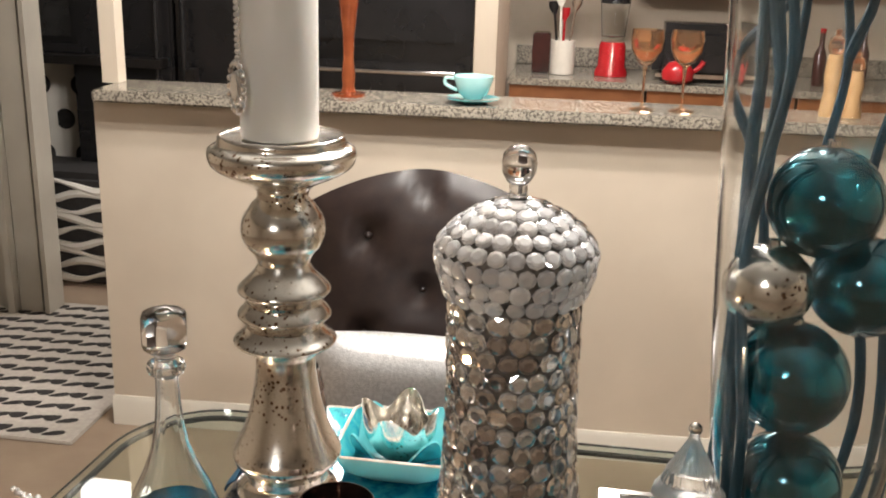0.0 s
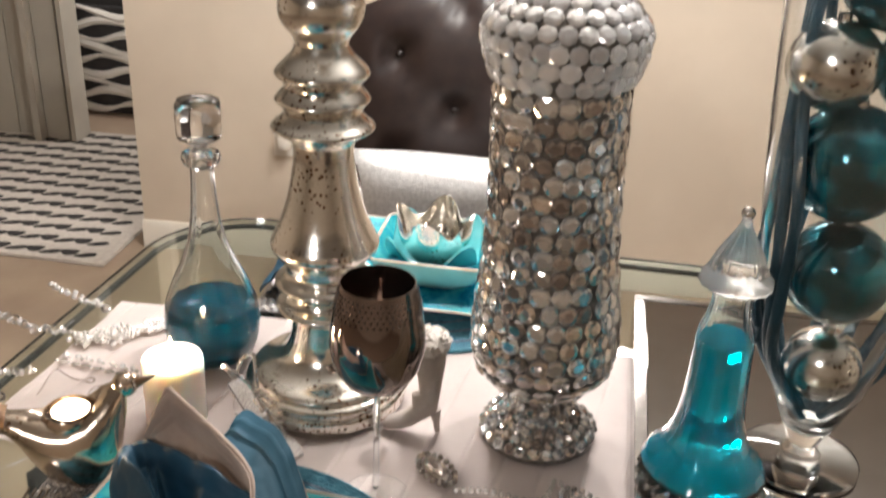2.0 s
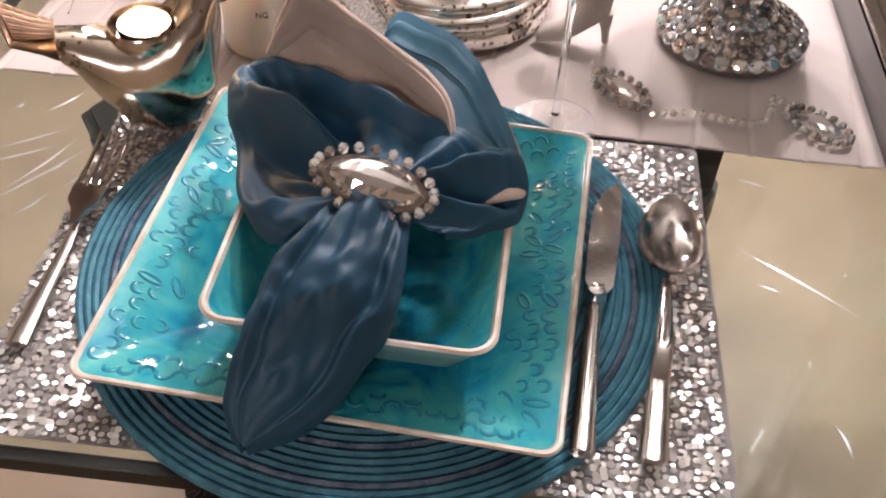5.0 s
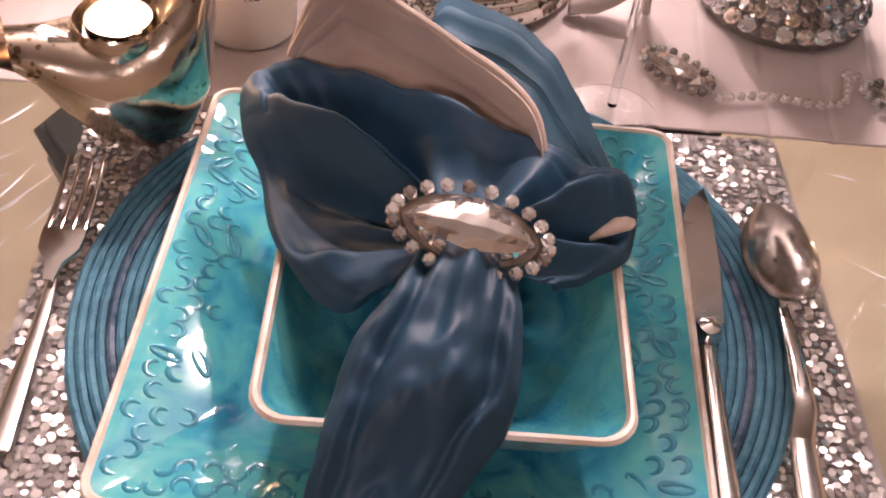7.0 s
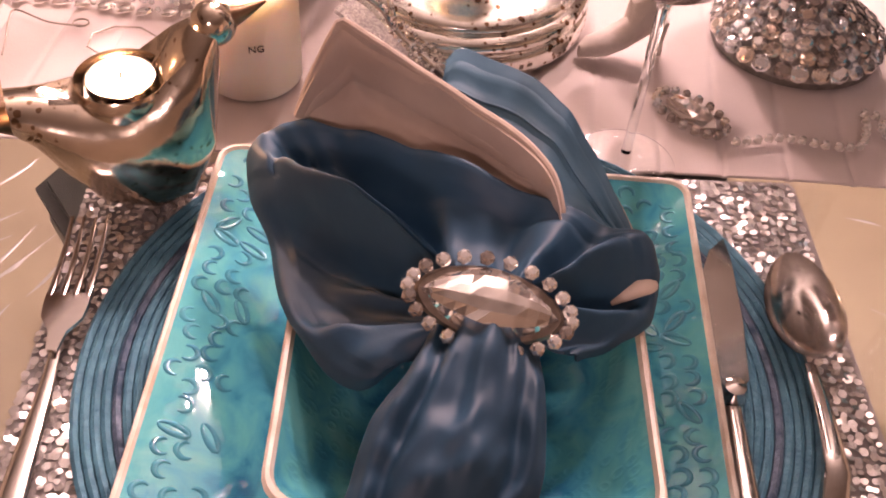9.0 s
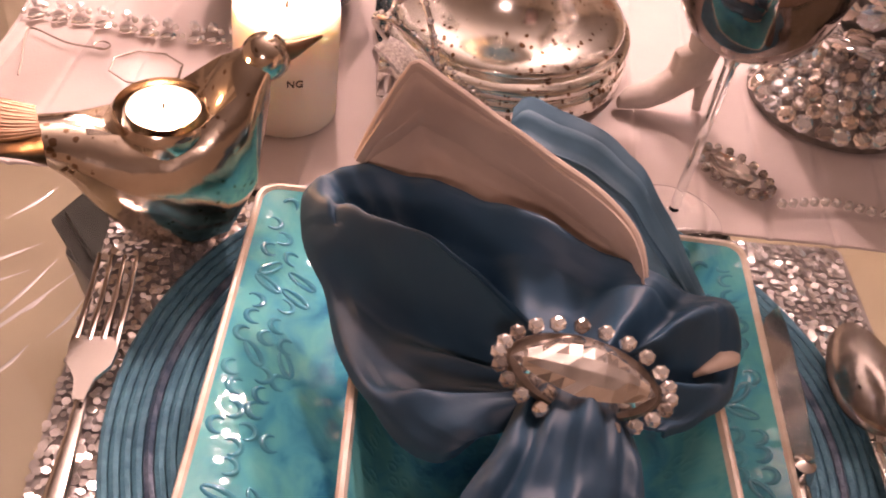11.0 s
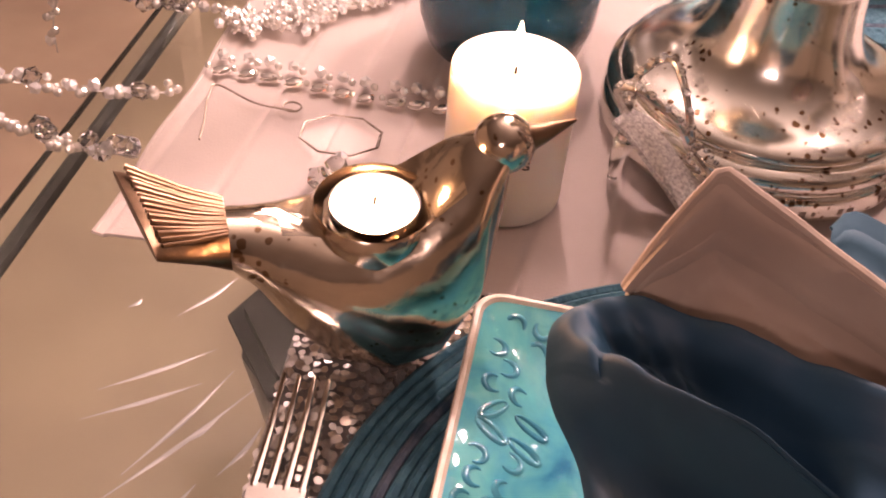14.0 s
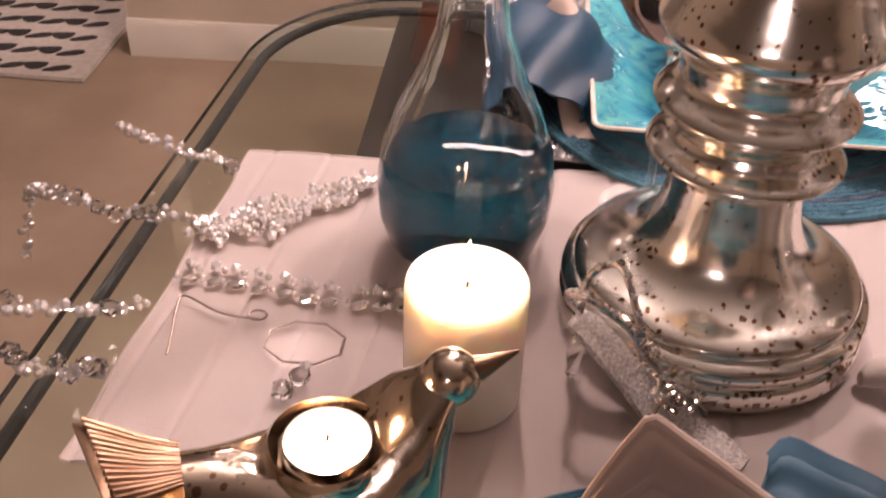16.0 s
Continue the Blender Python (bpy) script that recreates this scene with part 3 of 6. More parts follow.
        part("cap", lathe([(0.016, h), (0.016, h + 0.02), (0.001, h + 0.02)], 20), RED, t)


def hall():
    t = thing("area_rug", "off-white rug with rows of black leaf shapes", "rug", (-1.95, 3.30, 0.0))
    part("weave", block((1.08, 1.16, 0.012), (0, 0, 0.006), 0.004), RUG_WHITE, t)
    bm = bmesh.new()
    for i in range(9):
        for j in range(26):
            moon = j % 2
            cx, cy = -0.484 + i * 0.121 + (0.030 if moon else -0.030), -0.525 + (j // 2) * 0.0875 + (0.012 if moon else -0.010)
            a = 0.15 if moon else 0.42
            ring = []
            for k in range(14):
                b = 2 * math.pi * k / 14
                u = (0.030 if moon else 0.036) * math.cos(b)
                v = ((-0.034 if math.sin(b) > 0 else -0.005) if moon else 0.0125) * math.sin(b) * (1.0 if moon else 1 + 0.3 * math.cos(b))
                ring.append((cx + u * math.cos(a) - v * math.sin(a), cy + u * math.sin(a) + v * math.cos(a)))
            if moon:
                ring.reverse()
            if max(abs(x) for x, y in ring) > 0.53:
                continue
            lo = [bm.verts.new((x, y, 0.011)) for x, y in ring]
            hi = [bm.verts.new((x, y, 0.0145)) for x, y in ring]
            bm.faces.new(hi)
            for k in range(14):
                bm.faces.new((lo[k], lo[(k + 1) % 14], hi[(k + 1) % 14], hi[k]))
    tagged(part("leaf_pattern", bm, RUG_BLACK, t, "black woven leaf shapes", False), kind="stuff")
    # dotted curtain and striped chest further back
    t = thing("dotted_panel", "white cloth panel with large black dots", "curtain", (-2.1, 4.62, 0))
    rows = [[(-0.75 + 0.03 * i, 0.02 * math.sin(i * 0.5), z) for i in range(52)] for z in (0.02, 0.5, 1.0, 1.5)]
    part("cloth", sheet(rows, 0.004), WHITE_CLOTH, t)
    for i in range(7):
        for j in range(5):
            x, z = -0.6 + i * 0.2 + (0.1 if j % 2 else 0), 0.50 + j * 0.17
            bm = lathe([(0.001, 0.0), (0.05, 0.0), (0.05, 0.006), (0.001, 0.006)], 20)
            bmesh.ops.rotate(bm, verts=bm.verts, matrix=Matrix.Rotation(radians(90), 3, "X"))
            bmesh.ops.translate(bm, verts=bm.verts, vec=(x, 0.02 * math.sin((x + 0.75) / 0.03 * 0.5) - 0.002, z))
            part("dot", bm, BLACK_CLOTH, t)
    t = thing("zebra_ottoman", "black and white zebra-print storage ottoman", "ottoman", (-2.0, 4.32, 0))
    part("body", block((0.9, 0.36, 0.52), (0, 0, 0.26), 0.03), BLACK_CLOTH, t)
    for k in range(9):
        z0 = 0.05 + 0.052 * k
        pts = curve([(-0.44 + 0.11 * i, -0.184, z0 + 0.022 * math.sin(i * 1.7 + k * 2.1)) for i in range(9)], 4)
        part("stripe", tube(pts, lambda u, k=k: 0.008 + 0.012 * abs(math.sin(u * 7 + k * 1.7)), 6), WHITE_CLOTH, t)
    t = thing("television", "black flat television in the hall recess", "television", (-2.30, 4.45, 1.02))
    part("stand", block((0.3, 0.14, 0.04), (0, 0, 0.02), 0.006), BLACK_GLOSS, t)
    part("screen", block((0.74, 0.05, 0.48), (0.1, 0, 0.27), 0.01), BLACK_GLOSS, t)
    part("bezel", block((0.66, 0.01, 0.40), (0.1, -0.028, 0.27), 0.003), DARK_MIRROR, t)
    t = thing("shelf", "black shelf under the television", "shelf", (-2.25, 4.46, 0.98))
    part("board", block((1.0, 0.3, 0.04), (0, 0, 0.018), 0.004), BLACK_WOOD, t)
    for x in (-0.48, 0.62):
        part("leg", block((0.04, 0.26, 0.98), (x, 0.0, -0.49), 0.004), BLACK_WOOD, t)


def dining_chair():
    t = thing("dining_chair", "dark brown leather chair with arched tufted back", "chair", (-0.25, 2.08, 0))
    # tufted back
    cols = 29
    front, W, H = [], 0.30, 0.585
    for j in range(25):
        v = j / 24
        row = []
        for i in range(cols):
            u = i / (cols - 1) * 2 - 1
            top = H * (1 - 0.17 * abs(u) ** 1.8)
            x, z = u * W * (1 - 0.06 * (1 - v)), 0.44 + v * top
            puff = 0.04 * (1 - abs(u) ** 6) * (1 - abs(2 * v - 1) ** 8)
            for bx, bz in ((-0.14, 0.86), (0.0, 0.74), (0.14, 0.86), (-0.14, 0.62), (0.14, 0.62), (0.0, 0.98)):
                d2 = (x - bx) ** 2 + (z - bz) ** 2
                puff -= 0.030 * math.exp(-d2 / 0.0012)
                puff -= 0.010 * math.exp(-((abs(x - bx) - 0.9 * abs(z - bz)) ** 2) / 0.0001) * math.exp(-d2 / 0.008)
            row.append((x, 0.24 - puff + 0.10 * v, z))
        front.append(row)
    part("backrest", sheet(front, 0.05), LEATHER, t)
    for bx, bz in ((-0.14, 0.86), (0.0, 0.74), (0.14, 0.86), (-0.14, 0.62), (0.14, 0.62)):
        part("button", ball(0.012, (bx, 0.235 + 0.10 * (bz - 0.44) / 0.6, bz), 0.8, 2), LEATHER, t)
    part("seat", block((0.63, 0.64, 0.13), (0, -0.06, 0.42), 0.045), LEATHER, t)
    for x in (-0.23, 0.23):
        for y in (-0.33, 0.22):
            part("leg", lathe([(0.014, 0), (0.024, 0.36)], 12, (x, y, 0)), BLACK_WOOD, t)
    p = thing("cushion", "silver sparkling scatter cushion on the chair seat", "cushion", (-0.22, 2.10, 0.60))
    rows = []
    for j in range(21):
        row = []
        for i in range(33):
            u, v = i / 16 - 1, j / 10 - 1
            f = (1 - u ** 4) * (1 - v ** 4)
            row.append((u, v, f))
        rows.append(row)
    bm = bmesh.new()
    for s in (1, -1):
        loft([[(u * 0.23 * (1 - 0.04 * v * v), -s * 0.075 * f ** 0.6, v * 0.125 * (1 - 0.06 * u * u)) for u, v, f in r] for r in rows], False, False, bm)
    bmesh.ops.remove_doubles(bm, verts=bm.verts, dist=0.002)
    part("cover", bm, PILLOW, p)


room()
kitchen()
bar_items()
hall()
dining_chair()


# ---- the table ----
TOP = 0.75
LIGHT_STREAKS = (((-0.531, 0.787), (-0.476, 0.863)), ((-0.551, 0.832), (-0.502, 0.862)), ((-0.505, 0.779), (-0.488, 0.807)), ((-0.504, 0.824), (-0.488, 0.843)), ((-0.549, 0.85), (-0.501, 0.884)), ((-0.522, 0.806), (-0.489, 0.872)), ((-0.48, 0.813), (-0.467, 0.842)), ((-0.554, 0.903), (-0.549, 0.91)), ((-0.527, 0.902), (-0.504, 0.934)), ((0.036, 0.823), (0.116, 0.765)), ((0.082, 0.67), (0.089, 0.644)), ((0.046, 0.787), (0.063, 0.781)), ((0.043, 0.903), (0.066, 0.896)))


def round_rect(x0, x1, y0, y1, r, n=8):
    out = []
    for cx, cy, a in ((x1 - r, y1 - r, 0), (x0 + r, y1 - r, 90), (x0 + r, y0 + r, 180), (x1 - r, y0 + r, 270)):
        out += [(cx + r * math.cos(radians(a + 90 * k / n)), cy + r * math.sin(radians(a + 90 * k / n))) for k in range(n + 1)]
    return out


def table_outline(inset=0.0):
    """Rounded rectangle whose short side narrows a little towards the far edge."""
    out = []
    for x, y in round_rect(-0.664 + inset, 1.15 - inset, 0.578 + inset, 1.628 - inset, 0.15 - inset, 10):
        out.append((x + 0.046 * max(0.0, (y - 1.0) / 0.46) ** 1.3 * max(0.0, -x) / 0.664, y))
    return out


def dining_table():
    t = thing("dining_table", "rectangular glass dining table on black carved legs", "table")
    top = part("tabletop", slab(table_outline(), TOP - 0.012, TOP, 0.0015), GLASS_TOP, t, "thick clear greenish glass top with rounded corners")
    top.visible_shadow = False
    ring = table_outline(0.012)
    part("edge_band", tube([(x, y, TOP - 0.0185) for x, y in ring + ring[:1]], 0.0050, 8), MATTE_BLACK, t, "thin black band under the glass edge")
    # Thin bright slivers modelled in place of highlight streaks on the glass.
    for a, b in LIGHT_STREAKS:
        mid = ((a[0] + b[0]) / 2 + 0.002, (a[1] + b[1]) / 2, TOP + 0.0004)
        part("crease", tube(curve([(*a, TOP + 0.0001), mid, (*b, TOP + 0.0001)], 6), lambda u: 0.0002 + 0.0011 * math.sin(math.pi * u) ** 2, 6, flat=0.2), SPARK, t, "bright sliver standing in for a light streak on the glass")
    # black carved legs with a pad under the glass
    for x, y, turn in ((-0.446, 0.926, 0), (0.93, 1.11, -8), (-0.40, 1.30, -25), (0.93, 0.93, 0), (0.93, 1.30, 0)):
        pad = [(0.062 * math.cos(radians(60 * k + 4)), 0.060 * math.sin(radians(60 * k + 4))) for k in range(6)]
        m = pose(x, y, 0, 0, 0, turn)
        pl = part("leg_pad", slab(pad, TOP - 0.034, TOP - 0.0145, 0.008), MATTE_BLACK, t, "flat black pad under the glass")
        pl.matrix_basis = m
        s = 1
        leg = part("leg", tube(curve([(0, 0, TOP - 0.03), (0.015 * s, -0.02, 0.62), (0.05 * s, -0.05, 0.5), (0.03 * s, -0.03, 0.34), (-0.03 * s, 0.01, 0.2), (-0.01 * s, -0.02, 0.08), (0.05 * s, -0.06, 0.02)]), lambda u: 0.055 - 0.02 * math.sin(math.pi * u) - 0.012 * u, 14), BLACK_WOOD, t)
        leg.matrix_basis = m


def table_runner():
    t = thing("table_runner", "rosy grey cotton table runner with pressed fold lines", "table runner")
    rows = []
    for j in range(30):
        row = []
        for i in range(420):
            u = i / 419
            y = (0.951 - 0.019 * u) * (1 - j / 29) + (1.286 + 0.016 * u) * j / 29
            x = (-0.590 + 0.025 * j / 29) * (1 - u) + 0.177 * u + 0.0015 * math.sin(j * 0.6)
            crease = -0.0016 * math.exp(-((((x - 0.12 * (y - 1.1) + 0.59) / 0.046) % 1.0 - 0.5) / 0.04) ** 2)
            row.append((x, y + 0.0015 * math.sin(u * 19.6), TOP + 0.0032 + crease + 0.0008 * noise.noise((x * 14, y * 14, 0))))
        rows.append(row)
    part("cloth", sheet(rows, 0.0022), RUNNER, t)
    for edge in (rows[0], rows[-1], [r[0] for r in rows], [r[-1] for r in rows]):
        part("hem", tube([(x, y, z - 0.0003) for x, y, z in edge], 0.0016, 6, flat=0.7), RUNNER, t)


def place_mat(at, turn=0, wide=0.478, deep=0.34):
    t = thing("place_mat", "rectangular mat covered in silver sequins on the glass", "place mat", at, turn, "sequin mats")
    part("backing", slab(round_rect(-wide / 2, wide / 2, -deep / 2, deep / 2, 0.006, 3), 0.0005, 0.002), MAT_BACK, t, "", False)
    rng = random.Random(4)
    verts, faces = [], []
    step = 0.0047
    for i in range(int(wide / step)):
        for j in range(int(deep / step)):
            x, y = -wide / 2 + (i + 0.5 + rng.uniform(-0.3, 0.3)) * step, -deep / 2 + (j + 0.5 + rng.uniform(-0.3, 0.3)) * step
            r = rng.uniform(0.0018, 0.0031)
            ax, ay = rng.uniform(-0.32, 0.32), rng.uniform(-0.32, 0.32)
            k0 = len(verts)
            for k in range(6):
                a = k * math.pi / 3
                dx, dy = r * math.cos(a), r * math.sin(a)
                verts.append((x + dx, y + dy, 0.0035 + dx * ax + dy * ay))
            faces.append(tuple(range(k0, k0 + 6)))
    me = bpy.data.meshes.new("sequin_covering")
    me.from_pydata(verts, [], faces)
    me.materials.append(SEQUIN)
    s = new("sequin_covering", me)
    s.parent = t
    tagged(s, kind="stuff")
    return t


def round_mat(at):
    t = thing("round_placemat", "round teal and navy coiled braid placemat", "placemat", at, 0, "braided placemats")
    n = 38
    for k in range(n):
        r = 0.004 + k * 0.00545
        bm = lathe([(r - 0.0028, 0.0010), (r - 0.0023, 0.0048), (r, 0.0066), (r + 0.0023, 0.0048), (r + 0.0028, 0.0010)], 96, cap=False)
        part("coil", bm, COIL_B if k % 5 == 3 else COIL_A, t)
    return t


def plate_height(d):
    for (d0, z0), (d1, z1) in zip(PLATE_SLOPE, PLATE_SLOPE[1:]):
        if d >= d1:
            return z1 + (z0 - z1) * (d - d1) / (d0 - d1)
    return PLATE_SLOPE[-1][1]


PLATE_SLOPE = ((0.1445, 0.0290), (0.126, 0.0235), (0.100, 0.012), (0.085, 0.0075), (0.03, 0.0068))


def plate_relief(t):
    """Raised crescents and leaves pressed into the border under the glaze."""
    rng = random.Random(21)
    bm = bmesh.new()

    def bead_line(pts, r):
        tube([(x, y, plate_height(max(abs(x), abs(y))) + 0.0002) for x, y in pts], lambda u: r * (0.3 + 0.7 * math.sin(math.pi * u)), 6, bm, 0.42)

    for side in range(4):
        ca, sa = round(math.cos(side * math.pi / 2)), round(math.sin(side * math.pi / 2))
        s = -0.128
        while s < 0.128:
            kind = rng.choice(("pair", "pair", "three", "leaf", "single"))
            lanes = {"pair": (0.134, 0.121), "three": (0.136, 0.124, 0.112), "leaf": (0.130, 0.114), "single": (0.128,)}[kind]
            for d in lanes:
                if abs(s) > d - 0.004:
                    continue
                c, q = s + rng.uniform(-0.002, 0.002), d + rng.uniform(-0.0015, 0.0015)
                if kind == "leaf":
                    tilt = rng.choice((0.6, -0.6, 1.2)) + rng.uniform(-0.2, 0.2)
                    loop = [(0.0078 * math.cos(a), 0.0026 * math.sin(a)) for a in [2 * math.pi * k / 14 for k in range(15)]]
                else:
                    tilt = rng.choice((0.0, 0.0, 3.14)) + rng.uniform(-0.35, 0.35)
                    loop = [(0.0044 * math.cos(a), 0.0046 * math.sin(a)) for a in [-0.4 + 4.1 * k / 11 for k in range(12)]]
                pts = [(c + x * math.cos(tilt) - y * math.sin(tilt), q + x * math.sin(tilt) + y * math.cos(tilt)) for x, y in loop]
                bead_line([(x * ca - y * sa, x * sa + y * ca) for x, y in pts], 0.0018)
            s += 0.0115 if kind != "leaf" else 0.013
    tagged(part("relief", bm, GLAZE_DEEP, t, "pressed crescents and leaves under the glaze"), kind="stuff")


def dinner_plate(at, turn):
    t = thing("dinner_plate", "square turquoise crackle-glazed dinner plate with cream edge", "plate", at, turn, "square dinner plates")
    H = 0.149
    part("dish", loft([square_ring(0.085, 0.02, 0.0), square_ring(0.092, 0.022, 0.004), square_ring(0.125, 0.016, 0.018), square_ring(H - 0.002, 0.012, 0.0275)], cap="first"), CERAMIC_EDGE, t, "cream stoneware body")
    part("glaze", loft([square_ring(H - 0.0045, 0.010, 0.0290), square_ring(0.126, 0.015, 0.0235), square_ring(0.100, 0.020, 0.012), square_ring(0.085, 0.022, 0.0075), square_ring(0.03, 0.012, 0.0068)], cap="last"), GLAZE, t, "turquoise glaze with deep blue pools", sharp=60)
    part("rim", loft([square_ring(H - 0.002, 0.012, 0.0275), square_ring(H, 0.0125, 0.0290), square_ring(H - 0.001, 0.012, 0.0305), square_ring(H - 0.003, 0.011, 0.0305), square_ring(H - 0.0045, 0.010, 0.0290)], cap=False), CERAMIC_EDGE, t, "cream unglazed rim")
    plate_relief(t)
    return t


def square_bowl(at, turn):
    t = thing("square_bowl", "square turquoise glazed bowl with cream rim", "bowl", at, turn, "square bowls")
    H = 0.0885
    part("body", loft([square_ring(0.045, 0.018, 0.0), square_ring(0.05, 0.02, 0.004), square_ring(0.075, 0.02, 0.026), square_ring(H - 0.001, 0.017, 0.0555)], cap="first"), PALE_GLAZE, t, "pale aqua outside")
    part("glaze", loft([square_ring(H - 0.0045, 0.0145, 0.0565), square_ring(0.070, 0.018, 0.028), square_ring(0.05, 0.02, 0.0115), square_ring(0.02, 0.008, 0.0095)], cap="last"), GLAZE_BOWL, t, "turquoise crackle glaze inside", sharp=60)
    part("rim", loft([square_ring(H - 0.001, 0.017, 0.0555), square_ring(H + 0.0005, 0.0175, 0.0575), square_ring(H - 0.001, 0.017, 0.0592), square_ring(H - 0.003, 0.016, 0.0592), square_ring(H - 0.0045, 0.0145, 0.0565)], cap=False), CERAMIC_EDGE, t, "cream unglazed rim")
    return t


def fork(at, turn):
    t = thing("fork", "polished steel dinner fork on the sequin mat", "fork", at, turn)
    z = lambda y: 0.006 + 0.010 * math.exp(-((y - 0.03) / 0.03) ** 2) + (0.004 if y > 0.08 else 0)  # noqa: E731
    part("handle", tube([(0, y, z(y)) for y in [-0.11 + 0.01 * k for k in range(12)]], lambda u: 0.0085 - 0.0055 * u, 10, flat=0.35), CHROME, t)
    part("head", loft([[(-w, y, 0.013), (-w, y, 0.0155), (w, y, 0.0155), (w, y, 0.013)] for y, w in ((-0.005, 0.003), (0.008, 0.005), (0.018, 0.0115), (0.028, 0.0125), (0.036, 0.0125))]), CHROME, t)
    for k in range(4):
        x = -0.0105 + 0.007 * k
        part("tine", tube([(x, 0.034, 0.0142), (x, 0.055, 0.0142), (x, 0.075, 0.016), (x, 0.092, 0.020)], lambda u: 0.0024 - 0.0012 * u, 8, flat=0.7), CHROME, t)


def knife(at, turn):
    t = thing("knife", "polished steel table knife on the braided placemat", "knife", at, turn)
    part("handle", tube([(0, y, 0.006) for y in [-0.13 + 0.012 * k for k in range(11)]], lambda u: 0.0085 - 0.0035 * u, 12, flat=0.55), CHROME, t)
    part("bolster", lathe([(0.001, -0.012), (0.006, -0.01), (0.0085, 0), (0.006, 0.01), (0.001, 0.012)], 16, (0, -0.002, 0.006)), CHROME, t)
    part("blade", loft([[(a, y, 0.0052), (a, y, 0.0098), (b, y, 0.0060), (b, y, 0.0056)] for y, a, b in ((0.0, -0.004, 0.005), (0.010, -0.008, 0.012), (0.05, -0.0085, 0.0145), (0.085, -0.007, 0.0145), (0.105, 0.000, 0.0140), (0.117, 0.0105, 0.0120))]), CHROME, t)


def spoon(at, turn):
    t = thing("spoon", "polished steel tablespoon on the braided placemat", "spoon", at, turn)
    part("handle", tube([(0, -0.15 + 0.0125 * k, 0.005 + 0.012 * math.sin(math.pi * k / 13) * (k > 5) * 0.9) for k in range(13)], lambda u: 0.0095 - 0.0062 * u, 10, flat=0.3), CHROME, t)
    rings = []
    for v, dz in ((1.0, 0.0), (0.97, -0.0012), (0.8, -0.005), (0.5, -0.0085), (0.05, -0.0095)):
        rings.append([(0.0238 * v * math.cos(a) * (1 - 0.16 * math.sin(a)), 0.040 + 0.041 * v * math.sin(a), 0.0150 + dz) for a in [2 * math.pi * k / 36 for k in range(36)]])
    bm = loft(rings, True, False)
    bm.faces.new([v for v in bm.verts][-36:])
    bmesh.ops.solidify(bm, geom=list(bm.faces), thickness=0.0012)
    part("bowl", bm, CHROME, t)


def wine_glass(at):
    t = thing("wine_glass", "stemmed wine glass with smoky mirrored bowl", "wine glass", at, 0, "wine glasses")
    part("foot", lathe([(0.036, 0), (0.036, 0.0015), (0.012, 0.005), (0.0035, 0.012)], 40), CLEAR, t, "clear glass foot").visible_shadow = False
    part("stem", lathe([(0.0035, 0.012), (0.0030, 0.07), (0.0040, 0.128), (0.008, 0.1375)], 20), CLEAR, t, "clear glass stem")
    part("bowl", lathe([(0.001, 0.136), (0.016, 0.1394), (0.033, 0.1512), (0.0445, 0.1707), (0.0488, 0.1927), (0.0475, 0.2156), (0.042, 0.2435), (0.0375, 0.263), (0.0365, 0.263), (0.0408, 0.2435), (0.0462, 0.2156), (0.0475, 0.1927), (0.0432, 0.1707), (0.031, 0.1529), (0.001, 0.1419)], 48), SMOKE, t, "smoky brown mirrored bowl")
    bm = bmesh.new()
    for j in range(5):
        for i in range(44):
            a, z = 2 * math.pi * (i + 0.5 * (j % 2)) / 44, 0.2345 + j * 0.0052
            r = 0.0440 - (z - 0.2345) * 0.22
            bmesh.ops.create_icosphere(bm, subdivisions=1, radius=0.0016, matrix=Matrix.Translation((r * math.cos(a), r * math.sin(a), z)))
    tagged(part("dotted_band", bm, SMOKE, t, "raised dotted band under the rim"), kind="stuff")
    return t


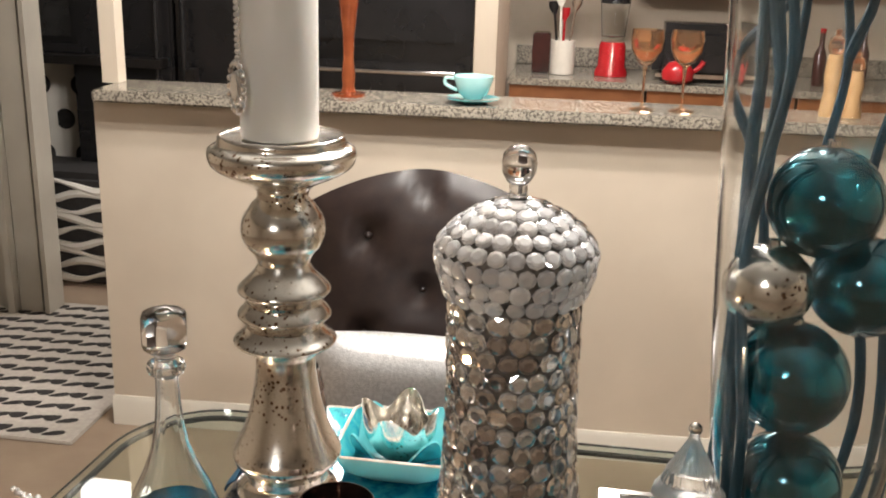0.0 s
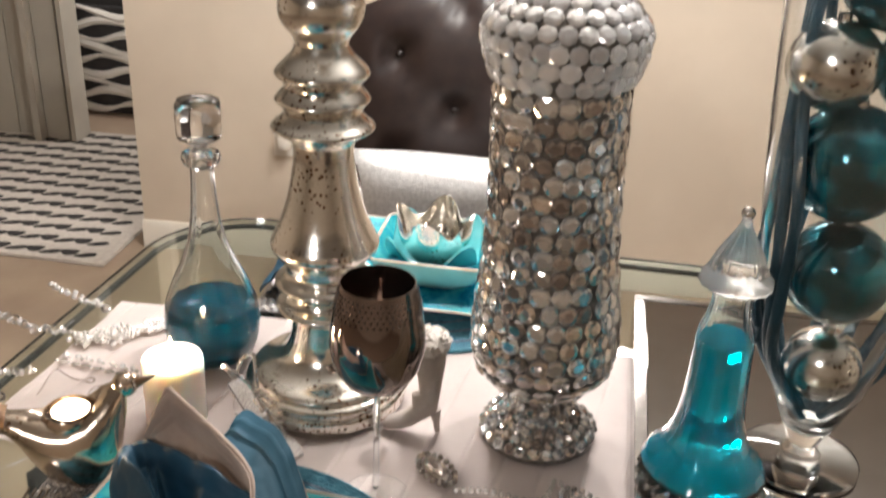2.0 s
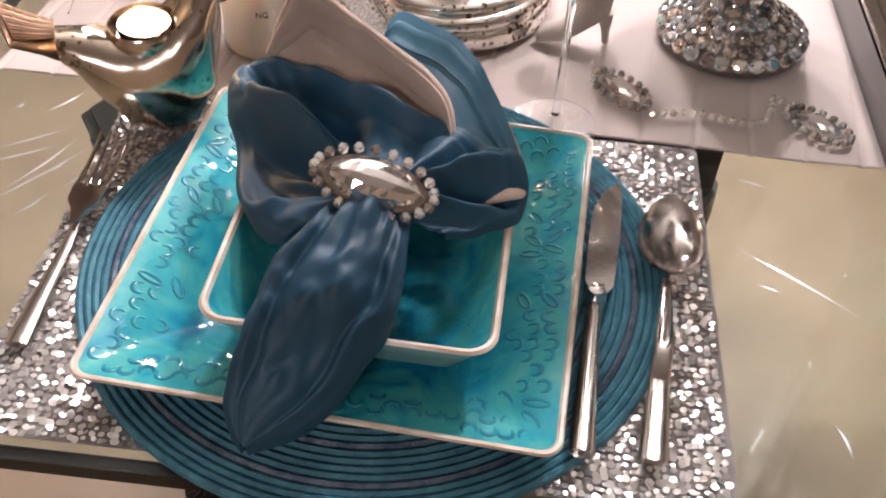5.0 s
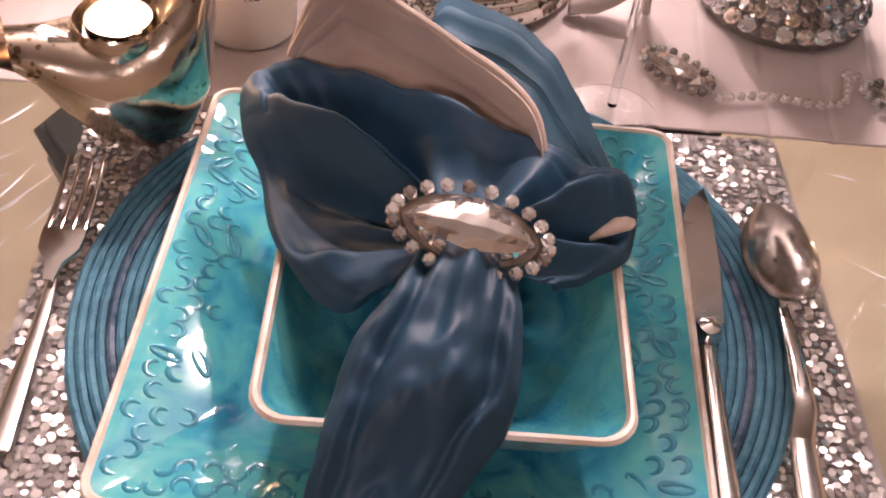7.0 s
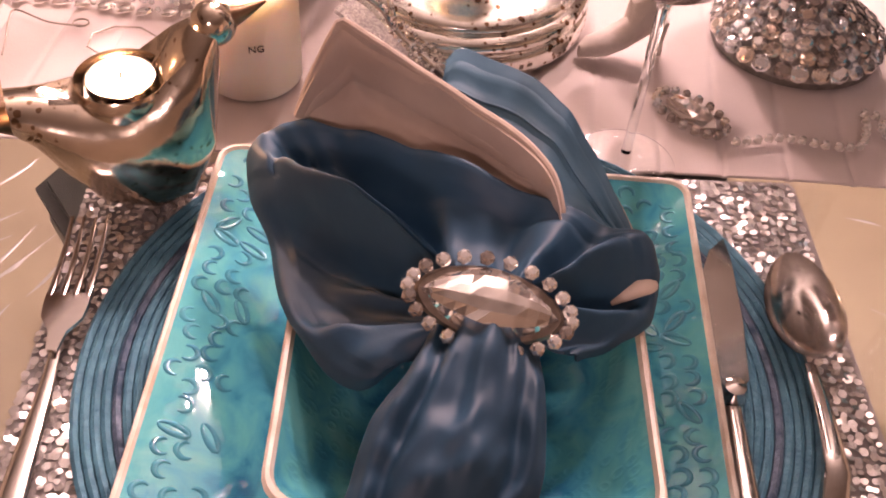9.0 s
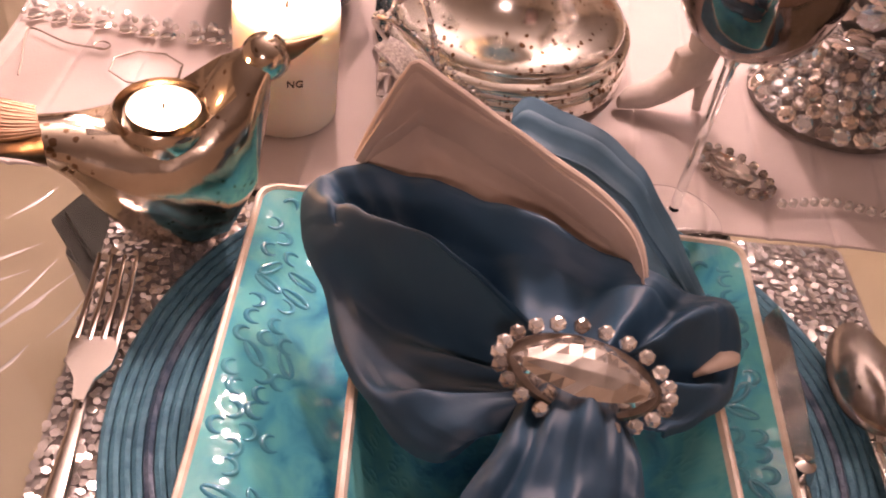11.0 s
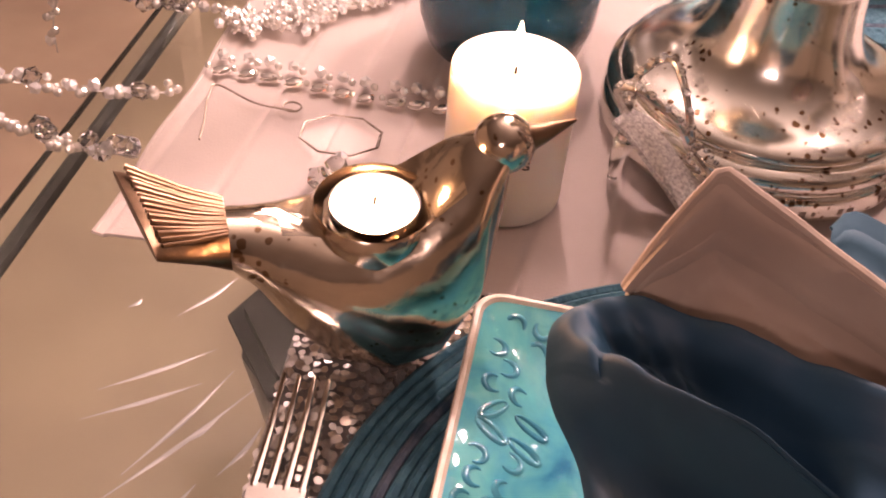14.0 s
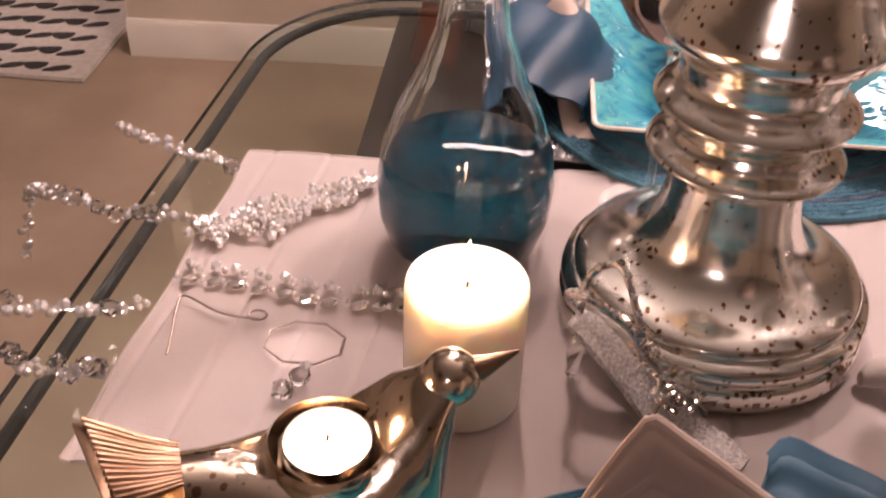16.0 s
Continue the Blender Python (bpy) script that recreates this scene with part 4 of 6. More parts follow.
def candle_holder():
    t = thing("candle_holder", "tall turned silver mercury-glass candle holder with worn spots", "candle holder", (-0.213, 1.128, TOP + 0.005))
    pieces = (("base", [(0.094, 0.0), (0.0995, 0.003), (0.1005, 0.010), (0.0995, 0.0175), (0.0965, 0.0205), (0.0985, 0.0235), (0.1000, 0.0275), (0.0985, 0.0320), (0.0940, 0.0350), (0.0912, 0.0362), (0.0925, 0.0395), (0.0905, 0.0430), (0.0840, 0.0465), (0.0730, 0.0505), (0.0610, 0.0570), (0.0520, 0.0660), (0.0460, 0.0780), (0.0425, 0.0920), (0.0400, 0.1120)]),
              ("disc", [(0.0400, 0.1120), (0.0440, 0.1170), (0.0525, 0.1230), (0.0585, 0.1275), (0.0590, 0.1295), (0.0560, 0.1325), (0.0480, 0.1370), (0.0445, 0.1425)]),
              ("disc", [(0.0445, 0.1425), (0.0470, 0.1490), (0.0540, 0.1550), (0.0592, 0.1600), (0.0595, 0.1622), (0.0560, 0.1660), (0.0495, 0.1710), (0.0465, 0.1770), (0.0480, 0.1870)]),
              ("column", [(0.0480, 0.1870), (0.0535, 0.1945), (0.0610, 0.2020), (0.0640, 0.2085), (0.0630, 0.2150), (0.0570, 0.2270), (0.0490, 0.2460), (0.0420, 0.2700), (0.0372, 0.2950), (0.0345, 0.3180), (0.0350, 0.3340)]),
              ("ring", [(0.0350, 0.3340), (0.0430, 0.3420), (0.0540, 0.3490), (0.0582, 0.3525), (0.0575, 0.3555), (0.0500, 0.3620), (0.0435, 0.3700)]),
              ("ring", [(0.0435, 0.3700), (0.0465, 0.3765), (0.0520, 0.3830), (0.0530, 0.3860), (0.0490, 0.3915), (0.0425, 0.3985)]),
              ("ring", [(0.0425, 0.3985), (0.0450, 0.4050), (0.0512, 0.4115), (0.0525, 0.4145), (0.0500, 0.4190), (0.0420, 0.4270), (0.0340, 0.4355), (0.0290, 0.4450)]),
              ("bulb", [(0.0290, 0.4450), (0.0330, 0.4550), (0.0425, 0.4670), (0.0470, 0.4820), (0.0445, 0.4970), (0.0365, 0.5100), (0.0275, 0.5200)]),
              ("cup", [(0.0275, 0.5200), (0.0300, 0.5290), (0.0400, 0.5370), (0.0580, 0.5450), (0.0745, 0.5545), (0.0805, 0.5650), (0.0790, 0.5745), (0.0705, 0.5800), (0.0690, 0.5865), (0.0665, 0.5900), (0.0640, 0.5865), (0.0300, 0.5845), (0.0010, 0.5840)]))
    for nm, prof in pieces:
        line = [(p.x, p.z) for p in curve([(r, 0, z) for r, z in prof], 4)]
        part(nm, lathe(line, 72, cap=False), SILVER_MERC, t, sharp=80)
    for k in range(9):
        a = radians(-118 + 7 * k + 3 * (k % 2))
        mark = block((0.0012, 0.0022 + 0.0012 * (k % 3), 0.003 + 0.0012 * (k % 2)), (0.0999, 0, 0.0105))
        bmesh.ops.rotate(mark, verts=mark.verts, matrix=Matrix.Rotation(a, 3, "Z"))
        part("mark", mark, DARK_SETTING, t, "small worn dark mark on the base")
    c = thing("candle", "tall white pillar candle in the mercury-glass holder", "candle", (-0.215, 1.128, TOP + 0.592))
    part("wax", lathe([(0.001, 0), (0.041, 0), (0.0418, 0.003), (0.0418, 0.222), (0.039, 0.226), (0.03, 0.222), (0.001, 0.221)], 56), WAX_WHITE, c)
    part("wick", tube([(0, 0, 0.22), (0.001, 0, 0.235)], 0.0012, 6), WICK, c)
    # jewelled pendant hanging on the candle
    p = thing("candle_pendant", "silver rhinestone pendant on a bead chain round the candle", "pendant", (-0.215, 1.128, TOP + 0.592))
    for k in range(26):
        z = 0.222 - k * 0.0062
        if z > 0.085:
            bm = ball(0.0032, (-0.033, -0.0335, z), 1, 2)
            part("chain_bead", bm, SILVER_BEAD, p)
    frame_m = Matrix.Translation((-0.0335, -0.034, 0.055)) @ Matrix.Rotation(radians(-45), 4, "Z") @ Matrix.Rotation(radians(90), 4, "X")
    shared("centre_stone", STONE_MESH, p, frame_m @ Matrix.Diagonal((0.022, 0.036, 0.012, 1)))
    for k in range(18):
        a = 2 * math.pi * k / 18
        shared("stone", STONE_LOW, p, frame_m @ Matrix.Translation((0.0165 * math.cos(a), 0.0255 * math.sin(a), 0)) @ Matrix.Diagonal((0.0075, 0.0075, 0.008, 1)))


def decanter():
    t = thing("decanter", "round clear glass decanter half full of deep blue liquid", "decanter", (-0.382, 1.178, TOP + 0.005))
    outer = [(0.001, 0), (0.040, 0.0), (0.0540, 0.014), (0.0605, 0.036), (0.0615, 0.058), (0.0580, 0.085), (0.047, 0.115), (0.034, 0.142), (0.024, 0.170), (0.0180, 0.205), (0.0155, 0.235), (0.0145, 0.262), (0.0150, 0.268), (0.0225, 0.274), (0.024, 0.280), (0.0225, 0.286), (0.015, 0.290)]
    inner = [(0.0125, 0.290), (0.0118, 0.262), (0.0130, 0.235), (0.0155, 0.205), (0.021, 0.172), (0.031, 0.142), (0.044, 0.115), (0.0555, 0.085), (0.0585, 0.058), (0.0575, 0.036), (0.051, 0.016), (0.038, 0.005), (0.001, 0.005)]
    part("bottle", lathe(outer + inner, 64, flute=16, depth=0.006), CLEAR, t)
    part("liquid", lathe([(0.001, 0.0055), (0.0385, 0.0052), (0.0516, 0.0160), (0.0584, 0.036), (0.0594, 0.058), (0.0574, 0.080), (0.0560, 0.0805), (0.001, 0.080)], 64), LIQUID_BLUE, t, "deep blue liquid")
    part("stopper", lathe([(0.001, 0.285), (0.011, 0.287), (0.012, 0.296), (0.018, 0.300), (0.0265, 0.306), (0.028, 0.312), (0.028, 0.348), (0.0255, 0.352), (0.001, 0.352)], 10), CRYSTAL, t, "faceted glass stopper")


LETTERS_AT = (0.009, -0.0346, 0.044)


def pillar_candle():
    t = thing("pillar_candle", "short lit ivory pillar candle with glowing top", "candle", (-0.371, 1.030, TOP + 0.005))
    part("wax", lathe([(0.001, 0), (0.034, 0), (0.0355, 0.002), (0.0355, 0.080), (0.0350, 0.0850), (0.0342, 0.0866), (0.0335, 0.0862), (0.0315, 0.0835), (0.024, 0.0800), (0.001, 0.0785)], 48), WAX, t)
    part("melt_pool", lathe([(0.027, 0.0818), (0.022, 0.0806), (0.001, 0.0797)], 40, cap=False), POOL_WAX, t, "molten wax with flame light added as glow")
    part("wick", tube([(0, 0, 0.082), (0.0005, 0, 0.092)], 0.0009, 6), WICK, t)
    part("flame", lathe([(0.0006, 0.087), (0.0040, 0.091), (0.0048, 0.096), (0.0034, 0.103), (0.0015, 0.109), (0.0004, 0.114)], 16), FLAME, t, "small bright flame")
    # last letters of the word stamped on the wax
    letters = bpy.data.curves.new("lettering", "FONT")
    letters.body, letters.size, letters.extrude, letters.align_x = "NG", 0.0075, 0.0003, "CENTER"
    src = new("lettering_source", letters)
    bpy.context.view_layer.update()
    me = bpy.data.meshes.new_from_object(src.evaluated_get(bpy.context.evaluated_depsgraph_get()))
    bpy.data.objects.remove(src)
    me.materials.clear()
    me.materials.append(WICK)
    ob = new("lettering", me)
    ob.parent = t
    ob["label"] = "small dark printed letters"
    face = math.atan2(LETTERS_AT[1], LETTERS_AT[0])
    ob.matrix_basis = Matrix.Translation((0.0362 * math.cos(face), 0.0362 * math.sin(face), LETTERS_AT[2])) @ Matrix.Rotation(face + math.pi / 2, 4, "Z") @ Matrix.Rotation(math.pi / 2, 4, "X")
    point_lamp("candle_light", (-0.371, 1.030, TOP + 0.112), 0.008, 0.45, (1.0, 0.76, 0.50))


def bird():
    t = thing("bird_candle_holder", "gold mercury-glass bird holding a tealight in its back", "candle holder", (-0.436, 0.893, TOP + 0.0045), 22)
    secs = [(-0.098, 0.106, 0.029, 0.004), (-0.092, 0.104, 0.028, 0.006), (-0.070, 0.094, 0.022, 0.008), (-0.052, 0.086, 0.0165, 0.012), (-0.042, 0.079, 0.019, 0.018), (-0.030, 0.067, 0.027, 0.028), (-0.012, 0.054, 0.036, 0.041), (0.012, 0.0485, 0.0415, 0.0475),
            (0.034, 0.056, 0.040, 0.049), (0.053, 0.078, 0.034, 0.040), (0.060, 0.095, 0.0245, 0.028), (0.0655, 0.108, 0.0170, 0.019), (0.068, 0.117, 0.0132, 0.011)]
    rings = []
    for s, z, w, h in secs:
        rings.append([(s - (0.0 if s < 0 else 0.15 * h * math.sin(a)), w * math.cos(a), z + h * math.sin(a)) for a in [2 * math.pi * k / 32 for k in range(32)]])
    for q, lo in ((0, 1.0), (1, 0.9), (2, 0.5)):
        rings[q] = [(x + lo * (0.010 - 0.26 * y), y, z) for x, y, z in rings[q]]
    bm = loft(rings[3:])
    # hollow for the tealight
    for v in bm.verts:
        d = math.hypot(v.co.x - 0.012, v.co.y)
        if v.co.z > 0.07 and d < 0.026:
            v.co.z = min(v.co.z, 0.083)
    part("body", bm, GOLD_MERC, t)
    part("head", ball(0.0138, (0.0690, 0, 0.1205), 1.0, 3), GOLD_MERC, t)
    part("beak", loft([[(x, w * math.cos(a), z + w * math.sin(a)) for a in [2 * math.pi * k / 10 for k in range(10)]] for x, w, z in ((0.078, 0.0072, 0.1215), (0.086, 0.0050, 0.1235), (0.101, 0.0008, 0.129))]), GOLD_PLAIN, t, "pointed bronze beak")
    tail = part("tail", loft(rings[:4]), GOLD_PLAIN, t, "ribbed gold feather tail")
    for k in range(15):
        y = -0.0225 + 0.0032 * k
        part("feather_rib", tube([(-0.052, y * 0.5, 0.0985), (-0.066 - 0.1 * y, y * 0.75, 0.1025), (-0.084 - 0.28 * y, y * 1.15, 0.1105)], 0.0009 + 0.0003 * (k % 3), 6), GOLD_PLAIN, tail)
    part("well_rim", lathe([(0.0225, 0.076), (0.0235, 0.090), (0.0265, 0.0965), (0.0290, 0.093), (0.0290, 0.082)], 40, (0.012, 0, 0), cap=False), GOLD_MERC, t, "gold rim round the tealight hollow")
    m = pose(-0.436, 0.893, TOP + 0.0045, 0, 0, 22) @ Vector((0.012, 0, 0))
    c = thing("tealight", "lit white tealight glowing in the bird's back", "candle", (m.x, m.y, m.z + 0.0860))
    part("cup", lathe([(0.001, 0), (0.0198, 0), (0.0203, 0.001), (0.0203, 0.0100), (0.0196, 0.0100)], 36, cap=False), CHROME, c)
    part("wax", lathe([(0.0195, 0.0088), (0.017, 0.0091), (0.001, 0.0093)], 36, cap=False), HOT_WAX, c, "molten tealight wax with flame light added as glow")
    part("wick", tube([(0, 0, 0.008), (0.0005, 0, 0.013)], 0.0008, 6), WICK, c)
    point_lamp("tealight_flame", (m.x, m.y, m.z + 0.115), 0.006, 0.18, (1.0, 0.66, 0.32))


LID_STONE_MESH = gem_mesh("lid_stone", LID_STONE, 0.5, 0.5, 0.5, 8)


def jewelled_jar():
    t = thing("jewelled_jar", "tall lidded apothecary jar covered in clear grey rhinestones", "jar", (0.056, 1.103, TOP + 0.006))
    t.matrix_basis = t.matrix_basis @ Matrix.Rotation(radians(-1.0), 4, "Y")
    body_prof = [(0.001, 0), (0.068, 0.0), (0.069, 0.006), (0.060, 0.014), (0.040, 0.026), (0.024, 0.038), (0.0195, 0.050), (0.0205, 0.062), (0.030, 0.070), (0.056, 0.080), (0.072, 0.098), (0.080, 0.125), (0.080, 0.155), (0.076, 0.190), (0.0715, 0.230),
                 (0.068, 0.290), (0.067, 0.340), (0.068, 0.390), (0.067, 0.425), (0.0665, 0.435), (0.001, 0.435)]
    lid_prof = [(0.001, 0.436), (0.070, 0.436), (0.074, 0.446), (0.078, 0.458), (0.081, 0.470), (0.0825, 0.483), (0.079, 0.494), (0.068, 0.508), (0.050, 0.521), (0.032, 0.530), (0.012, 0.536), (0.001, 0.537)]
    body = part("body", lathe(body_prof, 56), GROUT, t, "dark silver setting between the stones")
    lid = part("lid", lathe(lid_prof, 56), GROUT, t, "domed lid set with stones")
    part("knob", lathe([(0.012, 0.534), (0.0095, 0.545), (0.0095, 0.556), (0.0125, 0.559), (0.0175, 0.568), (0.0185, 0.578), (0.0165, 0.588), (0.010, 0.595), (0.001, 0.597)], 24), CRYSTAL, lid, "clear crystal ball knob")
    rng = random.Random(8)

    def run(prof, step):
        out, carry = [], step / 2
        for (r0, z0), (r1, z1) in zip(prof, prof[1:]):
            d = math.hypot(r1 - r0, z1 - z0)
            while carry < d:
                k = carry / d
                out.append((r0 + (r1 - r0) * k, z0 + (z1 - z0) * k, math.atan2(z1 - z0, r1 - r0)))
                carry += step
            carry -= d
        return out
    rest = []
    for owner, prof, step in ((lid, lid_prof[1:-1], 0.0180), (body, body_prof[2:8], 0.0125), (body, body_prof[8:-2], 0.0205)):
        for row, (r, z, slope) in enumerate(run(prof, step)):
            if r < 0.011:
                continue
            n = max(6, int(2 * math.pi * r / (step * rng.choice((1.0, 1.0, 1.12)))))
            for i in range(n):
                a = 2 * math.pi * (i + 0.5 * (row % 2)) / n + rng.uniform(-0.03, 0.03)
                w = 2 * math.pi * r / n * rng.uniform(1.06, 1.16)
                h = step * rng.uniform(1.06, 1.20)
                m = Matrix.Rotation(a, 4, "Z") @ Matrix.Translation((r, 0, z)) @ Matrix.Rotation(-slope, 4, "Y") @ Matrix.Rotation(radians(180), 4, "X")
                m = m @ Matrix.Rotation(rng.uniform(-0.10, 0.10), 4, "X") @ Matrix.Rotation(rng.uniform(-0.10, 0.10), 4, "Y")
                m = m @ Matrix.Diagonal((h, w, 0.011, 1))
                if math.sin(a + 0.2) < 0.12:
                    shared("stone", LID_STONE_MESH if owner is lid else STONE_MESH, owner, m)
                else:
                    rest.append(m)
    src = [tuple(v.co) for v in STONE_MESH.vertices]
    pol = [tuple(p.vertices) for p in STONE_MESH.polygons]
    vs, fs = [], []
    for m in rest:
        k = len(vs)
        vs += [m @ Vector(c) for c in src]
        fs += [tuple(k + q for q in p) for p in pol]
    me = bpy.data.meshes.new("stone_covering")
    me.from_pydata(vs, [], fs)
    me.materials.append(STONE_REST)
    ob = new("stone_covering", me)
    ob.parent = t
    tagged(ob, kind="stuff")


def spread(points, n):
    """n points evenly along a smooth line through the given ones."""
    line = curve(points, 16)
    run = [0.0]
    for a, b in zip(line, line[1:]):
        run.append(run[-1] + (b - a).length)
    out, k = [], 0
    for i in range(n):
        d = run[-1] * i / (n - 1)
        while k < len(run) - 2 and run[k + 1] < d:
            k += 1
        f = (d - run[k]) / max(1e-9, run[k + 1] - run[k])
        out.append(line[k].lerp(line[k + 1], min(1.0, f)))
    return out


def bell(x, centre, width):
    return math.exp(-((x - centre) / width) ** 2)


def napkin_fan(t):
    """The upper half: cloth fanned out from the ring, hemmed along its far edge."""
    rim = [(-0.030, -0.004, -0.016), (-0.056, -0.016, -0.030), (-0.088, 0.022, -0.036), (-0.106, 0.080, -0.043), (-0.120, 0.116, -0.040), (-0.122, 0.138, -0.028), (-0.104, 0.144, -0.010), (-0.078, 0.138, 0.001),
           (-0.030, 0.114, 0.004), (0.025, 0.088, 0.000), (0.062, 0.077, -0.012), (0.090, 0.067, -0.024), (0.088, 0.036, -0.040), (0.046, 0.002, -0.026)]
    edge = curve(rim, 16)
    last = len(rim) - 1
    swell = ((5.75, 0.22, -0.012), (6.15, 0.18, 0.007), (8.95, 0.24, -0.011), (2.05, 0.25, -0.008), (1.7, 0.18, 0.006), (1.3, 0.45, 0.010), (2.6, 0.45, -0.006), (4.5, 0.80, 0.034), (3.35, 0.35, -0.012), (7.3, 1.35, -0.050), (6.6, 0.22, 0.009), (8.2, 0.25, 0.010), (9.55, 0.35, 0.008), (10.1, 0.3, -0.010), (10.9, 0.40, 0.018), (11.55, 0.25, -0.016), (12.1, 0.32, 0.014))
    rows = []
    for j in range(49):
        v = j / 48
        row = []
        for i, e in enumerate(edge):
            k = i / (len(edge) - 1) * last
            kk = k + 0.35 * v * (1 - v) * math.sin(k * 2.3 + 1.0) + 0.12 * noise.noise((k * 0.9, v * 3.0, 5.0))
            lift = 1.05 * sum(h * bell(kk, c, w * (0.55 + 0.6 * v)) for c, w, h in swell)
            gather = 0.0045 * math.sin(k * 7.3 + 0.8 * math.sin(k * 2.1)) * math.exp(-v * 5.5) * min(1.0, v * 10)
            body = math.sin(math.pi * min(1.0, v * 0.95 + 0.02)) ** 0.9
            z = e.z * v ** 1.5 + lift * body - 0.010 * math.sin(math.pi * v) + gather
            p = Vector((e.x * v ** 0.95, e.y * v ** 0.95, z))
            soft = v * (1 - 0.45 * v)
            p.z += soft * (0.013 * noise.noise((p.x * 26, p.y * 26, 1.0)) + 0.0055 * noise.noise((p.x * 62, p.y * 62, 4.0)))
            p.z += 0.010 * soft * (0.35 - abs(noise.noise((k * 1.1 + 0.8 * v, v * 2.4, 12.0)))) * (v < 0.86)
            p.x += 0.005 * soft * noise.noise((p.y * 30, p.z * 50, 2.0))
            if 4.2 < k < 11.4:
                # turned hem: a doubled band with a sunk seam
                p.z += 0.0024 * min(1.0, max(0.0, (v - 0.855) / 0.02)) - 0.0024 * bell(v, 0.845, 0.014)
            p.z -= 0.006 * max(0.0, (v - 0.955) / 0.045) ** 2
            row.append(p)
        rows.append(row)
    part("fan", sheet(rows, 0.0017), SATIN, t, "blue satin upper half with soft folds and a hem", sharp=75)


def napkin_tail(t):
    """The lower half: pulled through the ring, lying over the bowl with its tip on the plate."""
    left = spread([(-0.020, 0.006, -0.006), (-0.034, -0.024, -0.008), (-0.049, -0.047, -0.014), (-0.057, -0.069, -0.024), (-0.062, -0.088, -0.038), (-0.067, -0.101, -0.056), (-0.068, -0.111, -0.068), (-0.062, -0.121, -0.077), (-0.056, -0.126, -0.081)], 60)
    right = spread([(0.024, -0.006, -0.010), (0.025, -0.036, -0.012), (0.024, -0.061, -0.018), (0.020, -0.074, -0.028), (0.014, -0.080, -0.038), (0.000, -0.094, -0.058), (-0.012, -0.106, -0.068), (-0.025, -0.115, -0.077), (-0.052, -0.127, -0.081)], 60)
    rows = []
    for j, (a, b) in enumerate(zip(left, right)):
        f = j / 59
        w = (b - a).length
        row = []
        for i in range(73):
            u = i / 36 - 1
            ue = max(-1.0, min(1.0, u * 1.06))
            p = a.lerp(b, (ue + 1) / 2)
            z = 0.30 * w * (1 - ue * ue) * (1 - 0.35 * f)
            z -= 0.010 * max(0.0, abs(u) - 0.94) / 0.06
            fade = math.sin(math.pi * min(1.0, f * 0.9 + 0.1))
            # rolled pleats along both sides and close gathers at the ring
            z += 0.0050 * fade * (bell(u, 0.80 - 0.06 * f, 0.09) + 0.8 * bell(u, -0.80 + 0.10 * f, 0.10))
            z -= 0.0048 * fade * (bell(u, 0.60 - 0.05 * f, 0.08) + bell(u, -0.58 + 0.10 * f, 0.09))
            z += 0.0034 * math.sin(u * 13 + 1.2 * math.sin(f * 5)) * math.exp(-f * 6.0)
            # slack swags across the middle
            mid = math.exp(-(ue / 0.62) ** 2) * math.sin(math.pi * min(1.0, f * 1.15))
            z += 0.0042 * mid * math.sin((f * 4.6 - 0.8 * (ue - 0.15) ** 2 + 0.30 * ue) * math.pi * 1.15 + 0.6 * noise.noise((ue * 2, f * 4, 9.0)))
            z += fade * (0.0085 * noise.noise((ue * 1.9, f * 5.2, 3.0)) + 0.0030 * noise.noise((ue * 5, f * 13, 8.0)))
            row.append((p.x, p.y, p.z + z))
        rows.append(row)
    part("tail", sheet(rows, 0.0018), SATIN, t, "gathered satin tail lying over bowl and plate", sharp=75)


def napkin_flap(t, name, low, high, material, label, scoop, seed, seam=0.86, n=44):
    """A loose corner between a hidden lower line and its free hemmed upper line."""
    low, high = spread(low, n), spread(high, n)
    rows = []
    for j in range(26):
        v = j / 25
        row = []
        for i in range(n):
            u = i / (n - 1)
            p = low[i].lerp(high[i], v)
            c = math.sin(math.pi * v) * (0.35 + 0.65 * math.sin(math.pi * u))
            p.y += scoop * c
            p.z -= 0.7 * scoop * c
            p.z += 0.011 * noise.noise((u * 3.0, v * 2.2, seed)) * (1 - 0.4 * v) + 0.0022 * noise.noise((u * 9, v * 6, seed + 3))
            p.y += 0.005 * noise.noise((u * 4.0, v * 2.0, seed + 7))
            band = min(1.0, max(0.0, (v - seam) / 0.03))
            p.y -= 0.0014 * band
            p.z += 0.0016 * band - 0.0012 * bell(v, seam - 0.01, 0.018)
            row.append(p)
        rows.append(row)
    ob = part(name, sheet(rows, 0.0022), material, t, label, sharp=75)
    part("hem", tube(rows[-1], 0.0021, 8), material, ob)
    lift = Vector((0, -0.0026, 0.0028))
    band = [[p + lift * (1.0 if 0 < k < 7 else 0.2) for p in r] for k, r in enumerate(rows[17:25])]
    part("hem_band", sheet(band, 0.0014), material, ob, "folded and stitched hem", sharp=75)
    part("seam", tube([p + lift * 1.25 for p in rows[19]], 0.0009, 6), material, ob)
    return ob


